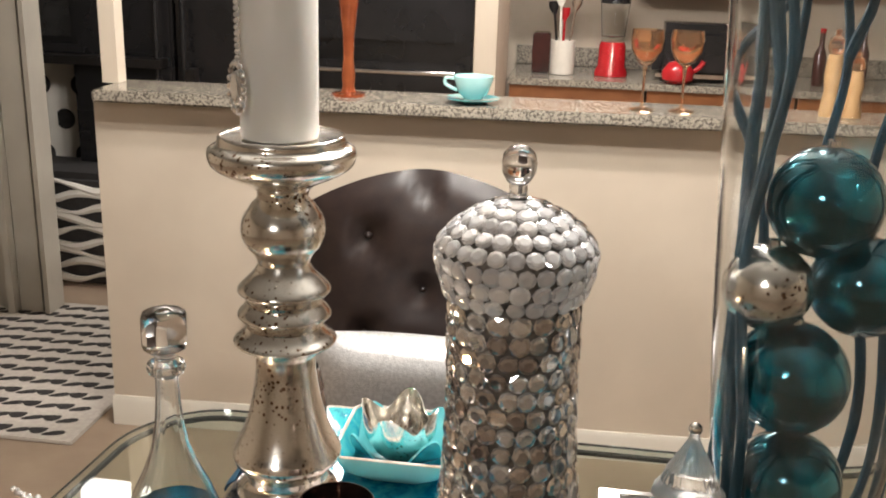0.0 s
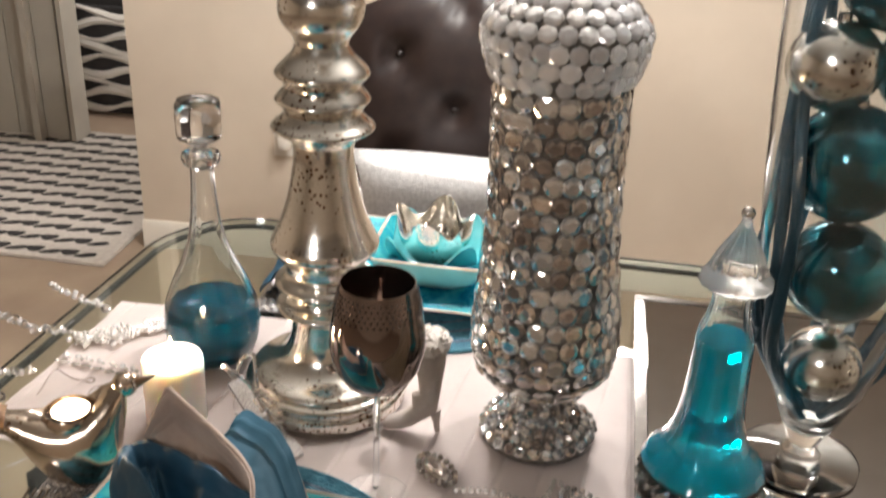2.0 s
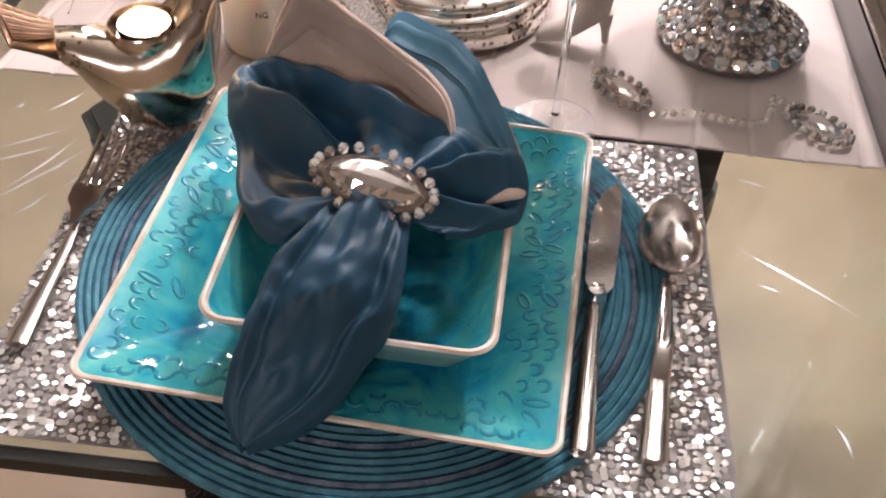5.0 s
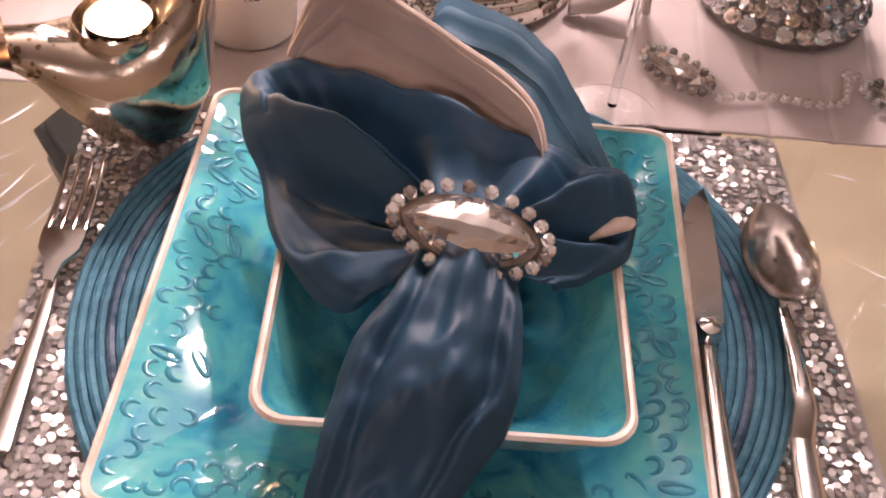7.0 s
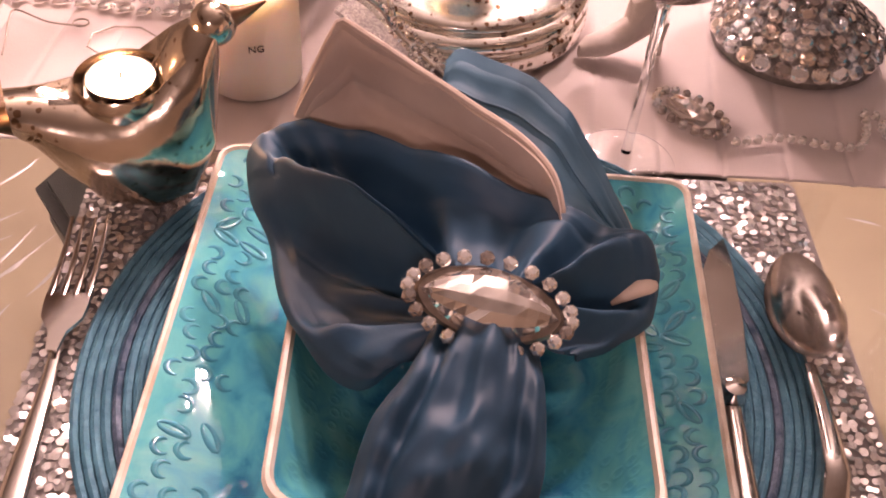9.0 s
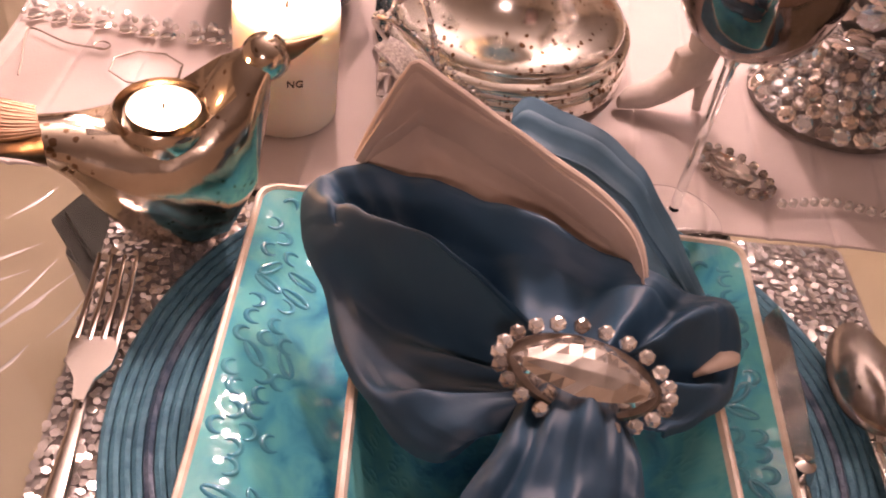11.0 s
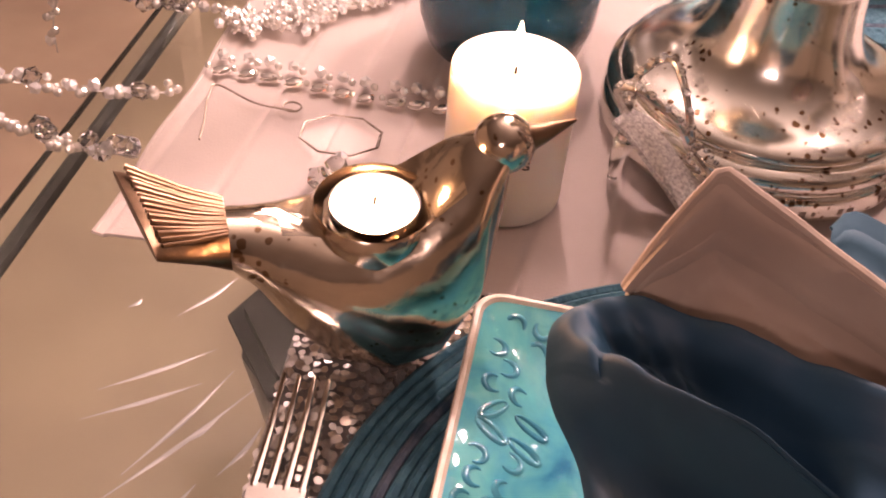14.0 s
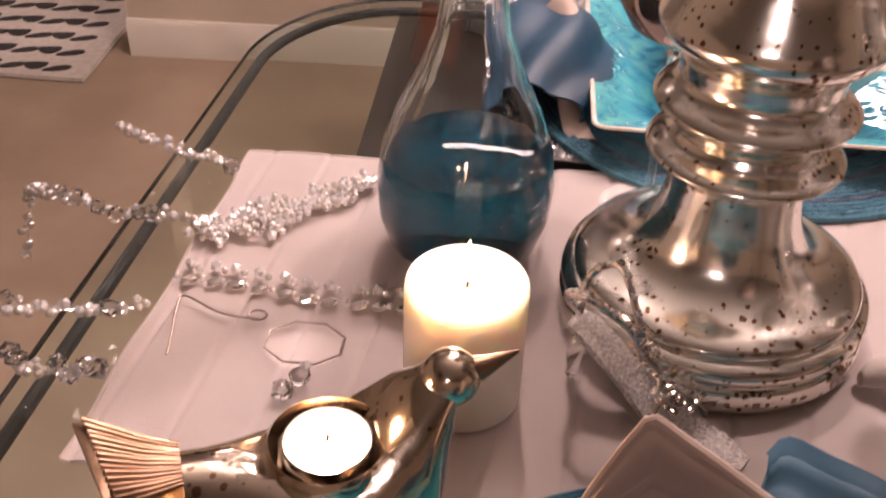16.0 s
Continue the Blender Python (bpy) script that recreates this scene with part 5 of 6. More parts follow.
def napkin():
    G = Vector((-0.222, 0.703, 0.878))
    t = thing("napkin", "steel blue satin napkin with beige lining gathered on the bowl", "napkin", tuple(G))
    napkin_fan(t)
    napkin_tail(t)
    napkin_flap(t, "lining_flap", [(-0.090, 0.128, -0.036), (-0.066, 0.126, -0.030), (-0.030, 0.104, -0.026), (0.006, 0.084, -0.022), (0.024, 0.074, -0.022), (0.032, 0.064, -0.028)],
                [(-0.096, 0.150, -0.014), (-0.084, 0.155, 0.018), (-0.074, 0.157, 0.037), (-0.069, 0.157, 0.040), (-0.030, 0.136, 0.027), (0.012, 0.112, 0.016), (0.034, 0.092, 0.006), (0.041, 0.076, -0.008), (0.040, 0.070, -0.020)], BEIGE_SATIN, "beige lined corner folded upright with a stitched hem", 0.016, 2.0, 0.80)
    napkin_flap(t, "back_flap", [(-0.040, 0.118, -0.034), (0.000, 0.104, -0.034), (0.040, 0.082, -0.036), (0.076, 0.066, -0.040)],
                [(-0.014, 0.186, -0.004), (-0.003, 0.190, 0.003), (0.034, 0.170, -0.004), (0.062, 0.136, -0.020), (0.082, 0.108, -0.040), (0.088, 0.086, -0.046)], SATIN_LIT, "back corner in lighter blue for the light on it", -0.008, 11.0)
    part("lining_edge", tube(curve([(0.060, 0.140, -0.020), (0.080, 0.113, -0.040), (0.090, 0.090, -0.050)], 8), 0.0028, 10), BEIGE_SATIN, t, "beige lining edge along the back corner")
    part("side_fold", tube(curve([(0.066, 0.040, -0.034), (0.080, 0.047, -0.031), (0.0870, 0.052, -0.033), (0.086, 0.056, -0.036)], 8), lambda u: 0.002 + 0.0035 * math.sin(math.pi * u), 12, flat=0.6), BEIGE_SATIN, t, "beige lining showing in the side fold")
    r = thing("napkin_ring", "silver napkin ring with marquise crystal and rhinestone border", "napkin ring", (G.x, G.y, G.z))
    base = Matrix.Translation((0.001, 0.002, 0.0075)) @ Matrix.Rotation(radians(27), 4, "X") @ Matrix.Rotation(radians(-11), 4, "Z") @ Matrix.Rotation(radians(4), 4, "Y")

    def almond(k, length, width):
        a = 2 * math.pi * k
        x = math.cos(a)
        return length * x, width * math.copysign(abs(math.sin(a)) ** 1.15, math.sin(a))
    plate = loft([[(*almond(k / 40, 0.0325 * q, 0.0160 * q), z) for k in range(40)] for q, z in ((1.0, -0.004), (1.04, -0.001), (0.98, 0.001))])
    bmesh.ops.transform(plate, verts=plate.verts, matrix=base)
    part("setting", plate, DARK_SETTING, r, "dark silver setting")
    band = lathe([(0.0215, -0.010), (0.0225, -0.008), (0.0225, 0.008), (0.0215, 0.010), (0.0205, 0.008), (0.0205, -0.008)], 36)
    bmesh.ops.transform(band, verts=band.verts, matrix=base @ Matrix.Translation((0, 0, -0.0235)) @ Matrix.Rotation(radians(90), 4, "X") @ Matrix.Diagonal((1.05, 0.9, 1, 1)))
    part("band", band, CHROME, r, "plain silver band round the cloth")
    # checkerboard cut: rows of flat facets over a low dome
    rng = random.Random(3)
    bm = bmesh.new()
    grid = []
    for i in range(13):
        x = -1 + i / 6
        row = []
        for j in range(7):
            y = (-1 + j / 3) * (1 - abs(x) ** 1.7) ** 0.8
            h = 0.0105 * (1 - x * x) ** 0.6 * (1 - (j / 3 - 1) ** 2) ** 0.7
            jog = 0.0006 * rng.uniform(-1, 1) * (h > 0.001)
            row.append(bm.verts.new((0.0310 * x, 0.0160 * y, 0.001 + h + jog)))
        grid.append(row)
    for i in range(12):
        for j in range(6):
            bm.faces.new((grid[i][j], grid[i + 1][j], grid[i + 1][j + 1], grid[i][j + 1]))
    bmesh.ops.remove_doubles(bm, verts=bm.verts, dist=0.0002)
    bmesh.ops.triangulate(bm, faces=[f for f in bm.faces if len(f.verts) == 4 and f.calc_area() < 2e-6])
    bmesh.ops.transform(bm, verts=bm.verts, matrix=base)
    part("crystal", bm, STONE_BIG, r, "large faceted marquise crystal", False)
    for k in range(22):
        x, y = almond(k / 22, 0.0365, 0.0200)
        shared("stone", STONE_LOW, r, base @ Matrix.Translation((x, y, 0.0)) @ Matrix.Rotation(k, 4, "Z") @ Matrix.Diagonal((0.0070, 0.0070, 0.010, 1)))


STONE_BIG = shader("clear_foiled_crystal", (0.90, 0.86, 0.83), 0.02, 0.9, coat=1.0)

dining_table()
table_runner()
place_mat((-0.226, 0.763, TOP + 0.0005))
place_mat((-0.14, 1.480, TOP + 0.0005), 180)
round_mat((-0.228, 0.765, TOP + 0.0040))
round_mat((-0.14, 1.450, TOP + 0.0040))
dinner_plate((-0.236, 0.752, TOP + 0.0115), -3.8)
dinner_plate((-0.14, 1.449, TOP + 0.0115), 0)
square_bowl((-0.226, 0.722, TOP + 0.0215), -2.0)
square_bowl((-0.135, 1.448, TOP + 0.0215), 0)
fork((-0.448, 0.765, TOP + 0.004), 0)
knife((-0.074, 0.745, TOP + 0.0105), -4)
spoon((-0.024, 0.765, TOP + 0.0105), -6)
wine_glass((-0.106, 0.943, TOP + 0.0055))
wine_glass((-0.245, 1.245, TOP + 0.0055))
candle_holder()
decanter()
pillar_candle()
bird()
jewelled_jar()
napkin()


# ---- smaller ornaments ----
def mirrored_riser():
    t = thing("mirrored_tray", "long mirrored display tray with dark mirrored sides", "tray", (0.60, 1.152, TOP + 0.0005))
    part("body", block((0.865, 0.50, 0.046), (0, 0, 0.023), 0.003), DARK_MIRROR, t, "dark mirrored sides")
    part("mirror_top", block((0.835, 0.47, 0.003), (0, 0, 0.0475), 0.001), MIRROR, t, "mirror glass top")
    for y in (-0.2425, 0.2425):
        part("edge_strip", block((0.865, 0.014, 0.004), (0, y, 0.048), 0.0015), CHROME, t, "bevelled silver edge")
    for x in (-0.4255, 0.4255):
        part("edge_strip", block((0.014, 0.47, 0.004), (x, 0, 0.048), 0.0015), CHROME, t, "bevelled silver edge")


def bell_bottle():
    t = thing("perfume_bottle", "ribbed bell-shaped glass bottle full of aqua liquid", "bottle", (0.234, 0.985, TOP + 0.0515))
    part("crystal_dish", lathe([(0.001, 0), (0.058, 0.0), (0.066, 0.006), (0.064, 0.012), (0.056, 0.0165), (0.001, 0.0155)], 96, flute=24, depth=0.035), CRYSTAL, t, "cut crystal dish under the bottle")
    shape = [(0.048, 0.016), (0.060, 0.0185), (0.0645, 0.025), (0.060, 0.033), (0.051, 0.042), (0.0435, 0.052), (0.0385, 0.066), (0.0345, 0.085), (0.0315, 0.108), (0.0298, 0.134), (0.0288, 0.160), (0.0284, 0.176)]
    part("liquid", lathe([(0.001, 0.018)] + [(r - 0.0019, z + 0.001) for r, z in shape] + [(0.001, 0.177)], 60, flute=20, depth=0.010), LIQUID_AQUA, t, "bright aqua liquid")
    part("glass", lathe([(0.001, 0.0165)] + shape + [(0.027, 0.188), (0.022, 0.200), (0.0195, 0.218), (0.020, 0.23), (0.017, 0.23), (0.0165, 0.218), (0.019, 0.202), (0.0235, 0.188)] + [(r - 0.0016, z + 0.0005) for r, z in shape[::-1]] + [(0.001, 0.0174)], 60, flute=20, depth=0.010), CLEAR, t, "ribbed clear glass body")
    part("stopper", lathe([(0.001, 0.23), (0.024, 0.231), (0.035, 0.238), (0.034, 0.244), (0.028, 0.252), (0.022, 0.268), (0.012, 0.286), (0.006, 0.298), (0.0045, 0.304), (0.001, 0.305)], 64, flute=16, depth=0.03), FROSTED, t, "fluted glass stopper")
    part("knob", ball(0.0068, (0, 0, 0.310), 1, 2), CHROME, t, "silver bead knob")


def tall_vase():
    AX, AY, Z = 0.345, 1.05, TOP + 0.0515
    t = thing("tall_vase", "tall tapered clear glass vase on a round foot", "vase", (AX, AY, Z))
    out = [(0.001, 0), (0.062, 0.0), (0.063, 0.004), (0.022, 0.012), (0.014, 0.022), (0.020, 0.034), (0.032, 0.060), (0.048, 0.100), (0.062, 0.150), (0.081, 0.220), (0.090, 0.300), (0.098, 0.400), (0.105, 0.520), (0.112, 0.640), (0.118, 0.760)]
    inn = [(r - 0.0035, z) for r, z in out[::-1] if z > 0.05] + [(0.014, 0.046), (0.001, 0.042)]
    f = part("foot", lathe(out[:5] + [(0.001, 0.022)], 56), CLEAR, t, "round clear glass foot")
    f.visible_shadow = False
    g = part("glass", lathe([(0.001, 0.0222)] + [(0.014, 0.0224)] + out[5:] + inn, 56), CLEAR, t)
    g.visible_shadow = False
    balls = [("silver_bauble", (0.0, -0.003, 0.126), 0.040, 0), ("teal_bauble", (-0.008, -0.01, 0.236), 0.053, 1), ("teal_bauble", (-0.020, -0.010, 0.349), 0.057, 1), ("silver_bauble", (-0.052, -0.016, 0.442), 0.042, 0),
             ("teal_bauble", (0.040, 0.012, 0.440), 0.050, 1), ("teal_bauble", (-0.010, -0.010, 0.526), 0.053, 1)]
    for nm, c, r, teal in balls:
        b = thing(nm, "glossy metallic teal glass bauble inside the vase" if teal else "crackled silver mercury-glass bauble inside the vase", "bauble", (AX + c[0], AY + c[1], Z + c[2]), 0, "baubles in the vase")
        part("globe", ball(r, (0, 0, 0), 1, 4), TEAL_BALL if teal else SILVER_MERC, b)
        part("cap", lathe([(0.001, r + 0.006), (0.006, r + 0.005), (0.0065, r - 0.002), (0.001, r - 0.003)], 16), CHROME, b)
    rng = random.Random(12)
    for a, lean, dark in ((200, 0.080, 0), (212, 0.084, 1), (185, 0.080, 0), (172, 0.078, 1), (150, 0.080, 1), (20, 0.078, 0), (345, 0.080, 1), (45, 0.078, 0), (90, 0.080, 1), (120, 0.080, 0)):
        ca, sa = math.cos(radians(a)), math.sin(radians(a))
        b = thing("willow_branch", "teal painted curly willow branch standing in the vase", "branch", (AX, AY, Z), 0, "willow branches")
        pts = [(0.012 * ca, 0.012 * sa, 0.055)]
        for k in range(1, 12):
            z = 0.055 + k * 0.085
            r = min(lean, 0.012 + (0.085 if z > 0.14 else 0.085 * (z - 0.055) / 0.085 * 0.6)) + (0.0 if z < 0.7 else (z - 0.7) * 0.28)
            w = 0.014 * math.sin(k * 1.3 + a)
            pts.append((r * ca - w * sa, r * sa + w * ca, z))
        main = part("stem", tube(curve(pts, 5), lambda u: 0.0066 - 0.003 * u, 9), BRANCH, b)
        k = rng.randint(6, 8)
        p = Vector(pts[k])
        q = [p, p + Vector((rng.uniform(-0.03, 0.03), rng.uniform(-0.03, 0.03), 0.08)), p + Vector((rng.uniform(-0.06, 0.06), rng.uniform(-0.05, 0.05), 0.20)), p + Vector((rng.uniform(-0.08, 0.08), rng.uniform(-0.06, 0.06), 0.33))]
        part("twig", tube(curve(q, 5), lambda u: 0.006 - 0.003 * u, 8), BRANCH, main)


def pendant_chain():
    t = thing("pendant_chain", "silver bead chain joining two marquise rhinestone pendants", "necklace", (0, 0, TOP + 0.0065))
    ends = ((PEND_A, -48), (PEND_B, -40))
    for (x, y), ang in ends:
        base = Matrix.Translation((x, y, 0.001)) @ Matrix.Rotation(radians(ang), 4, "Z")
        shared("centre_stone", STONE_MESH, t, base @ Matrix.Diagonal((0.046, 0.023, 0.015, 1)))
        for k in range(18):
            a = 2 * math.pi * k / 18
            shared("stone", STONE_LOW, t, base @ Matrix.Translation((0.0300 * math.cos(a), 0.0165 * math.sin(a), 0)) @ Matrix.Diagonal((0.0075, 0.0075, 0.011, 1)))
    pts = curve([(*CHAIN[0], 0.002)] + [(x, y, 0.002) for x, y in CHAIN[1:]], 9)
    bead = gem_mesh("chain_bead", SILVER_BEAD, 0.0034, 0.0034, 0.005, 6)
    last = None
    for p in pts:
        if last is None or (p - last).length > 0.0074:
            shared("bead", bead, t, Matrix.Translation(p))
            last = p


def boot_ornament():
    t = thing("boot_ornament", "small beige high-heeled boot ornament with fluffy cuff", "ornament", (*BOOT_AT, TOP + 0.0058), 8)
    secs = [(-0.052, 0.006, 0.004, 0.005), (-0.046, 0.010, 0.009, 0.008), (-0.032, 0.013, 0.012, 0.010), (-0.018, 0.021, 0.0115, 0.013)]
    rings = []
    for x, z, w, h in secs:
        rings.append([(x, w * math.cos(a), z + h * math.sin(a)) for a in [2 * math.pi * k / 18 for k in range(18)]])
    for z, xc, rx, ry in ((0.040, -0.004, 0.0155, 0.012), (0.055, 0.002, 0.0125, 0.0115), (0.075, 0.002, 0.0145, 0.013), (0.098, 0.001, 0.0185, 0.016), (0.118, 0.0, 0.0205, 0.018)):
        rings.append([(xc - rx * math.sin(a), ry * math.cos(a), z + (0.012 * math.sin(a) if z < 0.05 else 0)) for a in [2 * math.pi * k / 18 for k in range(18)]])
    part("boot", loft(rings), BOOT, t)
    part("heel", loft([[(x + w * math.cos(a), w * math.sin(a), z) for a in [2 * math.pi * k / 10 for k in range(10)]] for x, w, z in ((0.0125, 0.0035, 0.0), (0.011, 0.0038, 0.012), (0.008, 0.008, 0.032))]), BOOT, t)
    bm = ball(0.024, (0, 0, 0.124), 0.62, 4)
    for v in bm.verts:
        v.co += Vector((noise.noise(v.co * 260), noise.noise(v.co * 260 + Vector((5, 0, 0))), noise.noise(v.co * 260 + Vector((0, 7, 0))))) * 0.0045
    part("fur_cuff", bm, FUR, t, "fluffy white cuff")


def sandal_ornament():
    t = thing("sandal_ornament", "silver glitter high-heeled sandal ornament with rhinestone straps", "ornament", (-0.269, 1.030, TOP + 0.0062), -33)
    sole = curve([(0.075, 0, 0.003), (0.055, 0, 0.003), (0.03, 0, 0.005), (0.0, 0, 0.022), (-0.03, 0, 0.042), (-0.045, 0, 0.046)], 5)
    w = [0.006, 0.014, 0.016, 0.012, 0.011, 0.009]
    rows = []
    for i, c in enumerate(sole):
        k = i / (len(sole) - 1) * 5
        ww = w[int(k)] + (w[min(5, int(k) + 1)] - w[int(k)]) * (k - int(k))
        rows.append([(c.x, ww * u, c.z) for u in (-1, -0.6, 0, 0.6, 1)])
    part("sole", sheet(rows, 0.0035), GLITTER, t, "silver glitter sole")
    part("heel", tube([(-0.042, 0, 0.0), (-0.041, 0, 0.02), (-0.036, 0, 0.041)], lambda u: 0.003 + 0.005 * u, 10), CLEAR, t, "clear tapered heel")
    strap = part("strap", tube(curve([(0.02, -0.015, 0.008), (0.022, -0.010, 0.022), (0.024, 0.0, 0.027), (0.022, 0.010, 0.022), (0.02, 0.015, 0.008)], 5), 0.004, 8, flat=0.5), CHROME, t, "rhinestone toe strap")
    ankle = curve([(-0.042, 0.0, 0.050), (-0.045, -0.012, 0.068), (-0.03, -0.019, 0.080), (-0.008, -0.006, 0.062), (0.0, 0, 0.046), (-0.008, 0.006, 0.062), (-0.03, 0.019, 0.080), (-0.045, 0.012, 0.068), (-0.042, 0.0, 0.050)], 6)
    part("ankle_strap", tube(ankle, 0.0024, 8), CHROME, t, "heart-shaped silver ankle strap")
    buckle = curve([(-0.002, 0, 0.046), (0.014, 0, 0.036), (0.032, 0, 0.029), (0.046, 0, 0.022)], 5)
    bar = part("instep_strap", tube(buckle, 0.0022, 8), CHROME, t, "rhinestone strap along the instep")
    for c in (buckle[4], buckle[10]):
        for k in range(16):
            q = k % 4
            side = k // 4
            x, y = ((-1 + q / 2, -1), (1, -1 + q / 2), (1 - q / 2, 1), (-1, 1 - q / 2))[side]
            shared("stone", STONE_LOW, bar, Matrix.Translation(c + Vector((0.0075 * x, 0.0075 * y, 0.003 - 0.004 * x))) @ Matrix.Diagonal((0.0036, 0.0036, 0.004, 1)))
    for k, p in enumerate(ankle[::2]):
        shared("stone", STONE_LOW, t, Matrix.Translation(p + Vector((0, 0, 0.001))) @ Matrix.Diagonal((0.0055, 0.0055, 0.006, 1)))
    for i in range(4):
        for j in range(5):
            shared("stone", STONE_LOW, strap, Matrix.Translation((0.016 + 0.005 * i, -0.010 + 0.005 * j, 0.0265 - 0.0006 * (j - 2) ** 2 * 1.6)) @ Matrix.Diagonal((0.005, 0.005, 0.005, 1)))


def bead_mesh(name, material, r, sub=1, squash=1.0):
    bm = ball(r, (0, 0, 0), squash, sub)
    me = bpy.data.meshes.new(name)
    bm.to_mesh(me)
    bm.free()
    me.materials.append(material)
    return me


BEAD_GLASS = bead_mesh("crystal_bead", SPARK, 0.0046, 1)
BEAD_BIG = bead_mesh("crystal_drop", CRYSTAL, 0.0078, 1, 0.8)
BEAD_SILVER = bead_mesh("silver_bead", SILVER_BEAD, 0.0031, 2)
BEAD_CHIP = gem_mesh("crystal_chip", STONE_BIG, 0.008, 0.0048, 0.005, 8)


def garland(points, seed, dense=1.0, label="strand of clear crystal and silver beads"):
    t = thing("crystal_strand", label, "bead garland", (0, 0, TOP), 0, "crystal strands")
    rng = random.Random(seed)
    pts = curve(points, 12)
    part("wire", tube(pts, 0.0006, 5), SILVER_BEAD, t, "thin silver wire")
    last, k = None, 0
    for p in pts:
        if last is not None and (p - last).length < 0.0046 / dense:
            continue
        last = p
        kind = rng.random()
        for q in range(3 if kind < 0.55 else 1):
            off = Vector((rng.uniform(-0.003, 0.003), rng.uniform(-0.0055, 0.0055), rng.uniform(-0.0012, 0.004)))
            me = BEAD_SILVER if kind < 0.55 else (BEAD_GLASS if kind < 0.85 else BEAD_BIG)
            shared("bead", me, t, Matrix.Translation(p + off) @ Matrix.Rotation(rng.uniform(0, 6), 4, "Z") @ Matrix.Rotation(rng.uniform(0, 6), 4, "X"))
    return t


def crystals():
    z = 0.014
    garland([(-0.668, 1.268, z + 0.014), (-0.645, 1.262, z + 0.01), (-0.61, 1.258, z), (-0.572, 1.246, z)], 1)
    garland([(-0.700, 1.176, z + 0.012), (-0.665, 1.170, z + 0.008), (-0.625, 1.172, z), (-0.575, 1.172, z)], 2)
    garland([(-0.705, 1.048, z + 0.010), (-0.67, 1.053, z + 0.006), (-0.63, 1.062, z), (-0.584, 1.070, z)], 3)
    garland([(-0.685, 1.012, z + 0.010), (-0.645, 1.010, z + 0.004), (-0.61, 1.006, z), (-0.582, 1.005, z)], 4)
    garland([(-0.700, 1.176, 0.024), (-0.702, 1.172, 0.012), (-0.704, 1.162, -0.012), (-0.703, 1.158, -0.03)], 9, 0.5, "short crystal drop hanging past the table edge")
    # heap of beads
    t = thing("bead_heap", "heap of tiny silver beads and crystal leaves on the runner", "bead garland", (0, 0, TOP + 0.005))
    rng = random.Random(5)
    for k in range(360):
        # curled rows of small stones
        lane = k % 6
        u = (k // 6) / 60
        x = -0.575 + 0.118 * u + 0.006 * math.sin(u * 17 + lane)
        y = 1.164 + 0.082 * u ** 1.5 + (lane - 2.5) * 0.0062 * math.sin(math.pi * (0.15 + 0.8 * u)) + 0.004 * math.sin(u * 26 + lane * 2)
        x, y = x + rng.gauss(0, 0.0022), y + rng.gauss(0, 0.0022)
        shared("bead", BEAD_SILVER if rng.random() < 0.72 else BEAD_GLASS, t, Matrix.Translation((x, y, 0.003 + abs(rng.gauss(0, 0.004)))) @ Matrix.Scale(rng.uniform(0.55, 0.95), 4))
    # row of cut stones
    t = thing("crystal_row", "row of loose cut crystal stones laid on the runner", "bead garland", (0, 0, TOP + 0.0055))
    for k in range(10):
        x, y = -0.566 + 0.0166 * k + rng.uniform(-0.002, 0.002), 1.122 - 0.0016 * k + rng.uniform(-0.002, 0.002)
        shared("bead", BEAD_GLASS, t, Matrix.Translation((x, y + 0.004, 0.0035)) @ Matrix.Rotation(k, 4, "X"))
        shared("bead", BEAD_SILVER, t, Matrix.Translation((x + 0.0065, y + 0.001, 0.0025)) @ Matrix.Scale(0.9, 4))
        shared("bead", BEAD_SILVER, t, Matrix.Translation((x - 0.0065, y - 0.009, 0.0025)) @ Matrix.Scale(0.75, 4))
        shared("cut_stone", BEAD_CHIP, t, Matrix.Translation((x + 0.003, y - 0.0115, 0.0)) @ Matrix.Rotation(0.35 + rng.uniform(-0.15, 0.15), 4, "Z") @ Matrix.Scale(0.85, 4))
    # octagonal prism on a bent wire
    t = thing("crystal_pendant", "octagonal clear crystal pendant on a bent silver wire", "pendant", (-0.473, 1.058, TOP + 0.0055))
    oct_ = [(math.cos(radians(45 * k + 22)), math.sin(radians(45 * k + 22))) for k in range(8)]
    part("prism", loft([[(0.026 * s * x, 0.020 * s * y, h) for x, y in oct_] for s, h in ((0.95, 0.0), (1.0, 0.0012), (0.62, 0.0042))]), THIN_GLASS, t, "", False).visible_shadow = False
    part("edge", tube([(0.0265 * x, 0.0205 * y, 0.002) for x, y in oct_ + oct_[:1]], 0.0007, 5), DARK_SETTING, t, "fine dark edge line")
    part("ring", tube([(-0.036 + 0.006 * math.cos(a), 0.022 + 0.005 * math.sin(a), 0.002) for a in [2 * math.pi * k / 16 for k in range(17)]], 0.0007, 5), DARK_SETTING, t)
    part("wire", tube(curve([(-0.034, 0.018, 0.002), (-0.06, 0.020, 0.003), (-0.088, 0.034, 0.003), (-0.090, 0.02, 0.003), (-0.086, -0.002, 0.002), (-0.083, -0.022, 0.002)], 6), 0.0007, 5), DARK_SETTING, t, "bent silver wire")
    part("drop", lathe([(0.001, 0), (0.006, 0.003), (0.007, 0.007), (0.003, 0.011), (0.001, 0.012)], 8, (0.004, -0.034, 0.0)), CRYSTAL, t, "small crystal drop")
    shared("bead", BEAD_GLASS, t, Matrix.Translation((0.005, -0.024, 0.004)))
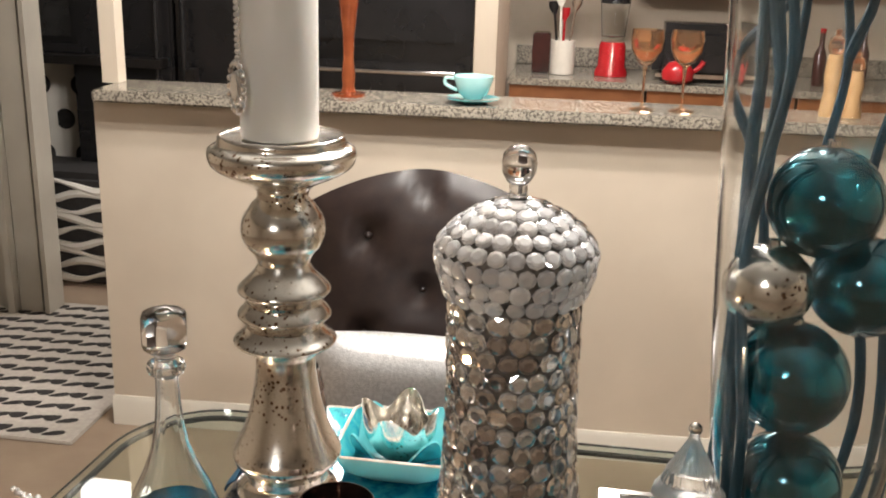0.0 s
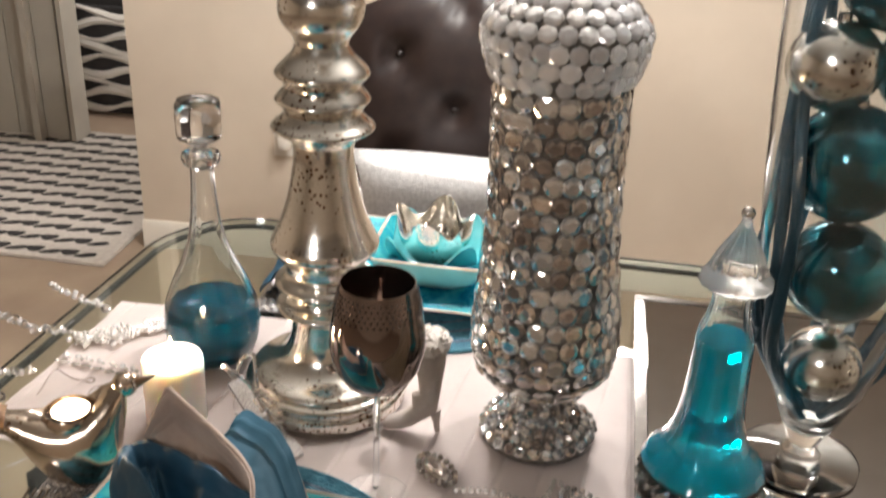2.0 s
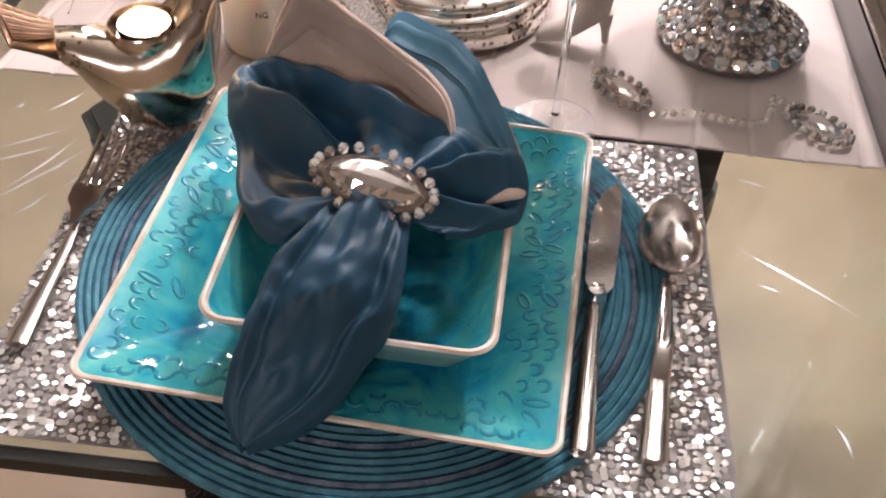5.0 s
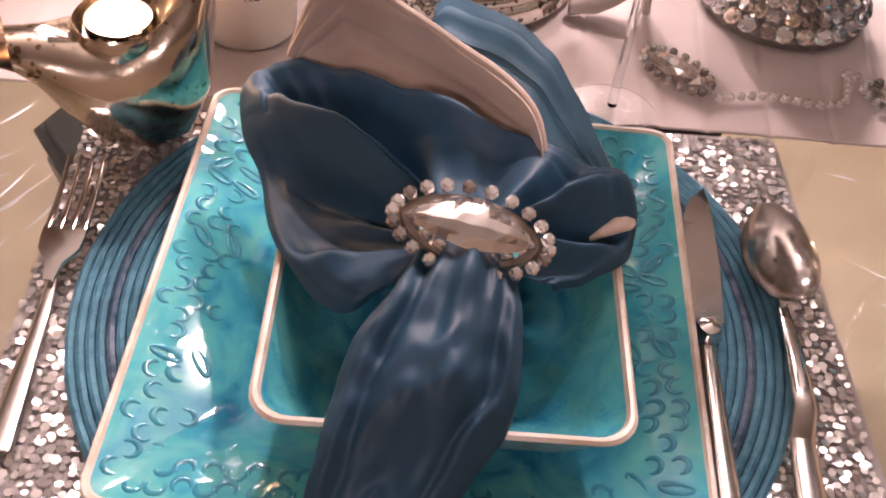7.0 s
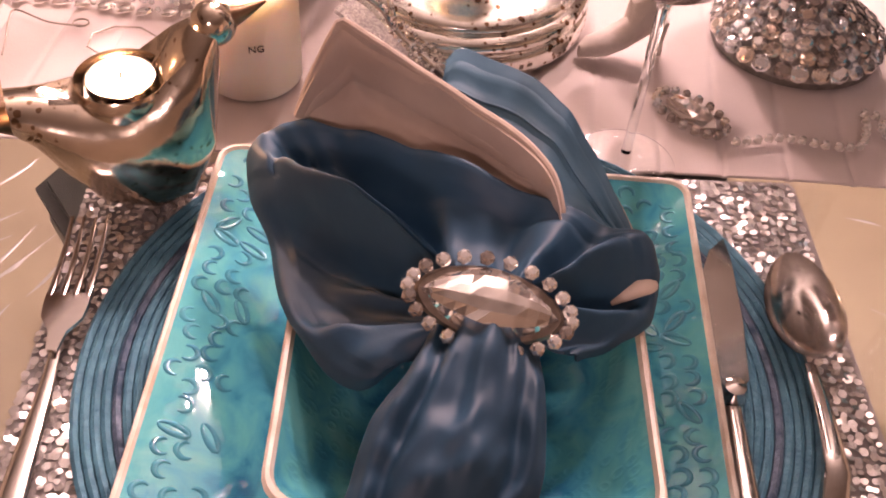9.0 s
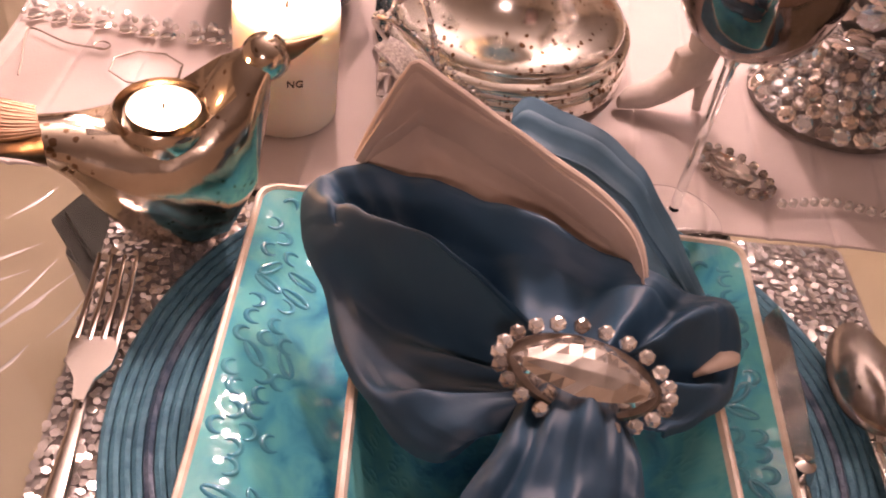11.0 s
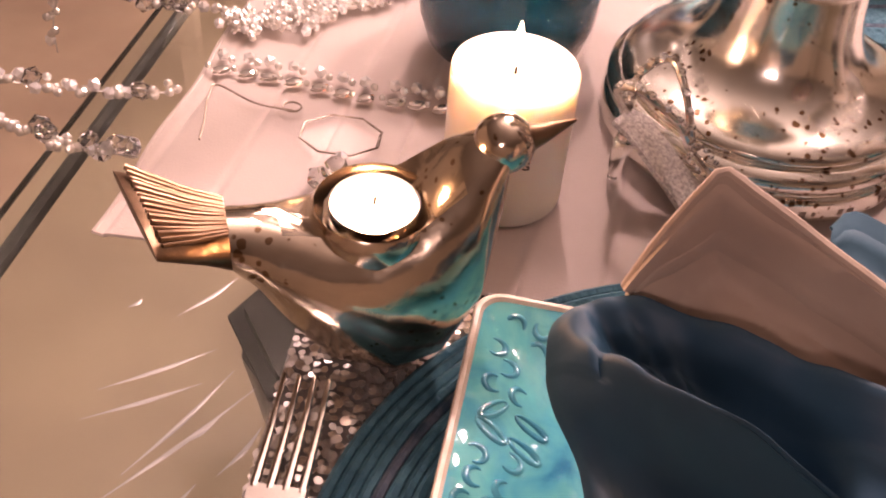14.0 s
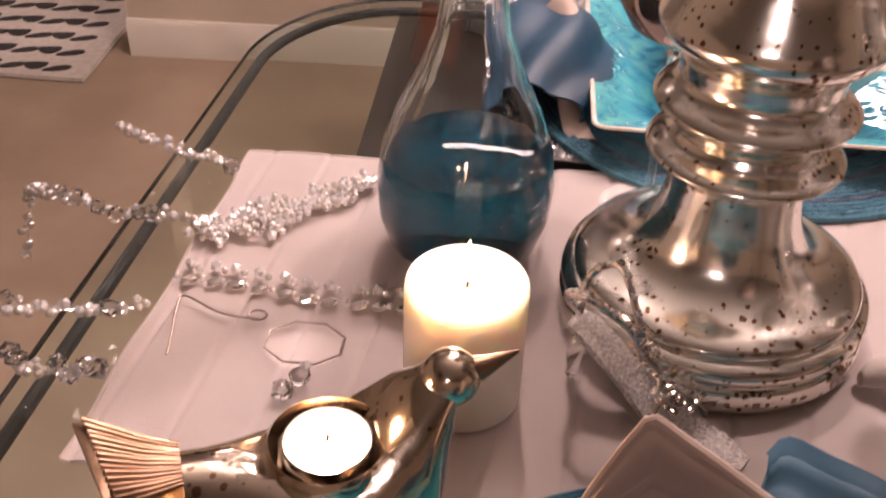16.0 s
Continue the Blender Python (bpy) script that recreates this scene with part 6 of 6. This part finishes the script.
    shared("bead", BEAD_BIG, t, Matrix.Translation((-0.004, -0.046, 0.005)) @ Matrix.Rotation(0.7, 4, "X"))


def far_setting():
    t = thing("rolled_napkin", "blue satin napkin with beige lining lying beside the plate", "napkin", (-0.325, 1.440, TOP + 0.010))
    rows = []
    for j in range(46):
        f = j / 45
        w = 0.050 * (0.35 + 0.85 * math.sin(math.pi * (0.12 + 0.70 * f)))
        row = []
        for i in range(49):
            a = math.pi * (i / 48)
            fold = 1 + 0.10 * math.sin(a * 5 + 1.5 * math.sin(f * 4)) + 0.18 * noise.noise((a * 1.2, f * 3.0, 6.0))
            row.append((-0.012 + 0.020 * math.sin(f * 3) + w * fold * math.cos(a), 0.12 - 0.21 * f, w * 0.95 * fold * math.sin(a)))
        rows.append(row)
    part("roll", sheet(rows, 0.002), SATIN, t, "gathered blue satin", sharp=75)
    rows = []
    for k in range(25):
        f = k / 24
        rows.append([(0.004 + 0.030 * f + 0.012 * u + 0.006 * math.sin(f * 6), 0.05 - 0.155 * f, 0.060 - 0.050 * f ** 1.4 + 0.010 * math.sin(f * 5 + u) - 0.008 * u * u) for u in [q / 5 - 1 for q in range(11)]])
    part("lining", sheet(rows, 0.002), BEIGE_SATIN, t, "beige lining strip", sharp=75)
    # dish with four upturned corners
    t = thing("aqua_dish", "bright aqua dish with four upturned corners in the bowl", "dish", (-0.135, 1.448, TOP + 0.0335))
    rows = []
    for f in [k / 14 for k in range(15)]:
        ring = []
        for k in range(64):
            a = 2 * math.pi * k / 64
            corner = abs(math.sin(2 * (a))) ** 2.5
            r = (0.022 + 0.046 * f) * (1 + 0.22 * corner * f)
            ring.append((r * math.cos(a), r * math.sin(a), 0.050 * f ** 1.6 * (0.35 + 1.0 * corner)))
        rows.append(ring + ring[:1])
    part("bowl", sheet(rows, 0.003), AQUA_CLOTH, t, sharp=75)
    part("foot", lathe([(0.001, -0.0005), (0.024, 0.0), (0.0235, 0.003), (0.001, 0.0035)], 32), AQUA_CLOTH, t)
    t = thing("silver_cup", "silver mercury-glass votive cup with a wavy lip", "votive cup", (-0.135, 1.446, TOP + 0.0372))
    rows = []
    for f in [k / 18 for k in range(19)]:
        ring = []
        for k in range(72):
            a = 2 * math.pi * k / 72
            wave = math.cos(4 * a + 0.5)
            r = (0.018 + 0.036 * math.sin(math.pi * 0.5 * min(1.0, f * 1.4))) * (1 + 0.12 * wave * f * f)
            ring.append((r * math.cos(a), r * math.sin(a), f * 0.080 + 0.014 * wave * f ** 4))
        rows.append(ring + ring[:1])
    part("cup", sheet(rows, 0.002), SILVER_MERC, t, sharp=75)
    part("foot", lathe([(0.001, 0), (0.019, 0.0), (0.019, 0.002), (0.001, 0.003)], 32), SILVER_MERC, t)


AQUA_CLOTH = shader("pale_aqua_gloss", (0.16, 0.56, 0.60), 0.2, two=(0.10, 0.46, 0.52), scale=9.0, coat=0.4)
PEND_A, PEND_B = (-0.049, 0.998), (0.117, 0.973)
CHAIN = ((-0.022, 0.966), (0.015, 0.972), (0.050, 0.965), (0.070, 0.968), (0.080, 0.988), (0.085, 1.008), (0.094, 0.996))
BOOT_AT = (-0.074, 1.072)
mirrored_riser()
bell_bottle()
tall_vase()
pendant_chain()
boot_ornament()
sandal_ornament()
crystals()
far_setting()


def low_stool():
    """Black wooden stool with a shaped apron and cabriole legs under the glass top."""
    t = thing("low_stool", "black lacquered wooden stool with cabriole legs under the table", "stool", (-0.095, 1.345, 0))
    W = 0.25
    part("seat", block((2 * W - 0.02, 0.16, 0.05), (0, 0.085, 0.44), 0.012), BLACK_CLOTH, t, "black padded seat")
    edge = [(-W, 0.42), (W, 0.42), (W, 0.335), (W - 0.012, 0.325), (W - 0.085, 0.262), (W - 0.12, 0.305), (W - 0.19, 0.322), (0, 0.335)]
    edge += [(-x, z) for x, z in edge[-2:2:-1]] + [(-W, 0.335)]
    bm = slab(edge, 0.0, 0.022, 0.003)
    bmesh.ops.transform(bm, verts=bm.verts, matrix=Matrix.Translation((0, 0.022, 0)) @ Matrix.Rotation(radians(90), 4, "X"))
    part("apron", bm, BLACK_WOOD, t, "apron cut in a wavy line")
    # Added fill sheet that keeps the gap under the seat dark.
    part("back_board", block((2 * W - 0.13, 0.016, 0.36), (-0.02, 0.150, 0.20), 0.003), DARK_FILL, t, "dark fill panel added behind the legs")
    for s in (-1, 1):
        for y in (0.012, 0.155):
            line = curve([(s * (W - 0.045), y, 0.345), (s * (W - 0.036), y, 0.27), (s * (W - 0.052), y, 0.18), (s * (W - 0.070), y, 0.10), (s * (W - 0.052), y, 0.040), (s * (W - 0.034), y - 0.01, 0.012)], 8)
            part("leg", tube(line, lambda u: 0.054 - 0.021 * math.sin(math.pi * min(1.0, u * 0.78)) ** 1.3 - 0.014 * u, 16), BLACK_WOOD, t)


low_stool()
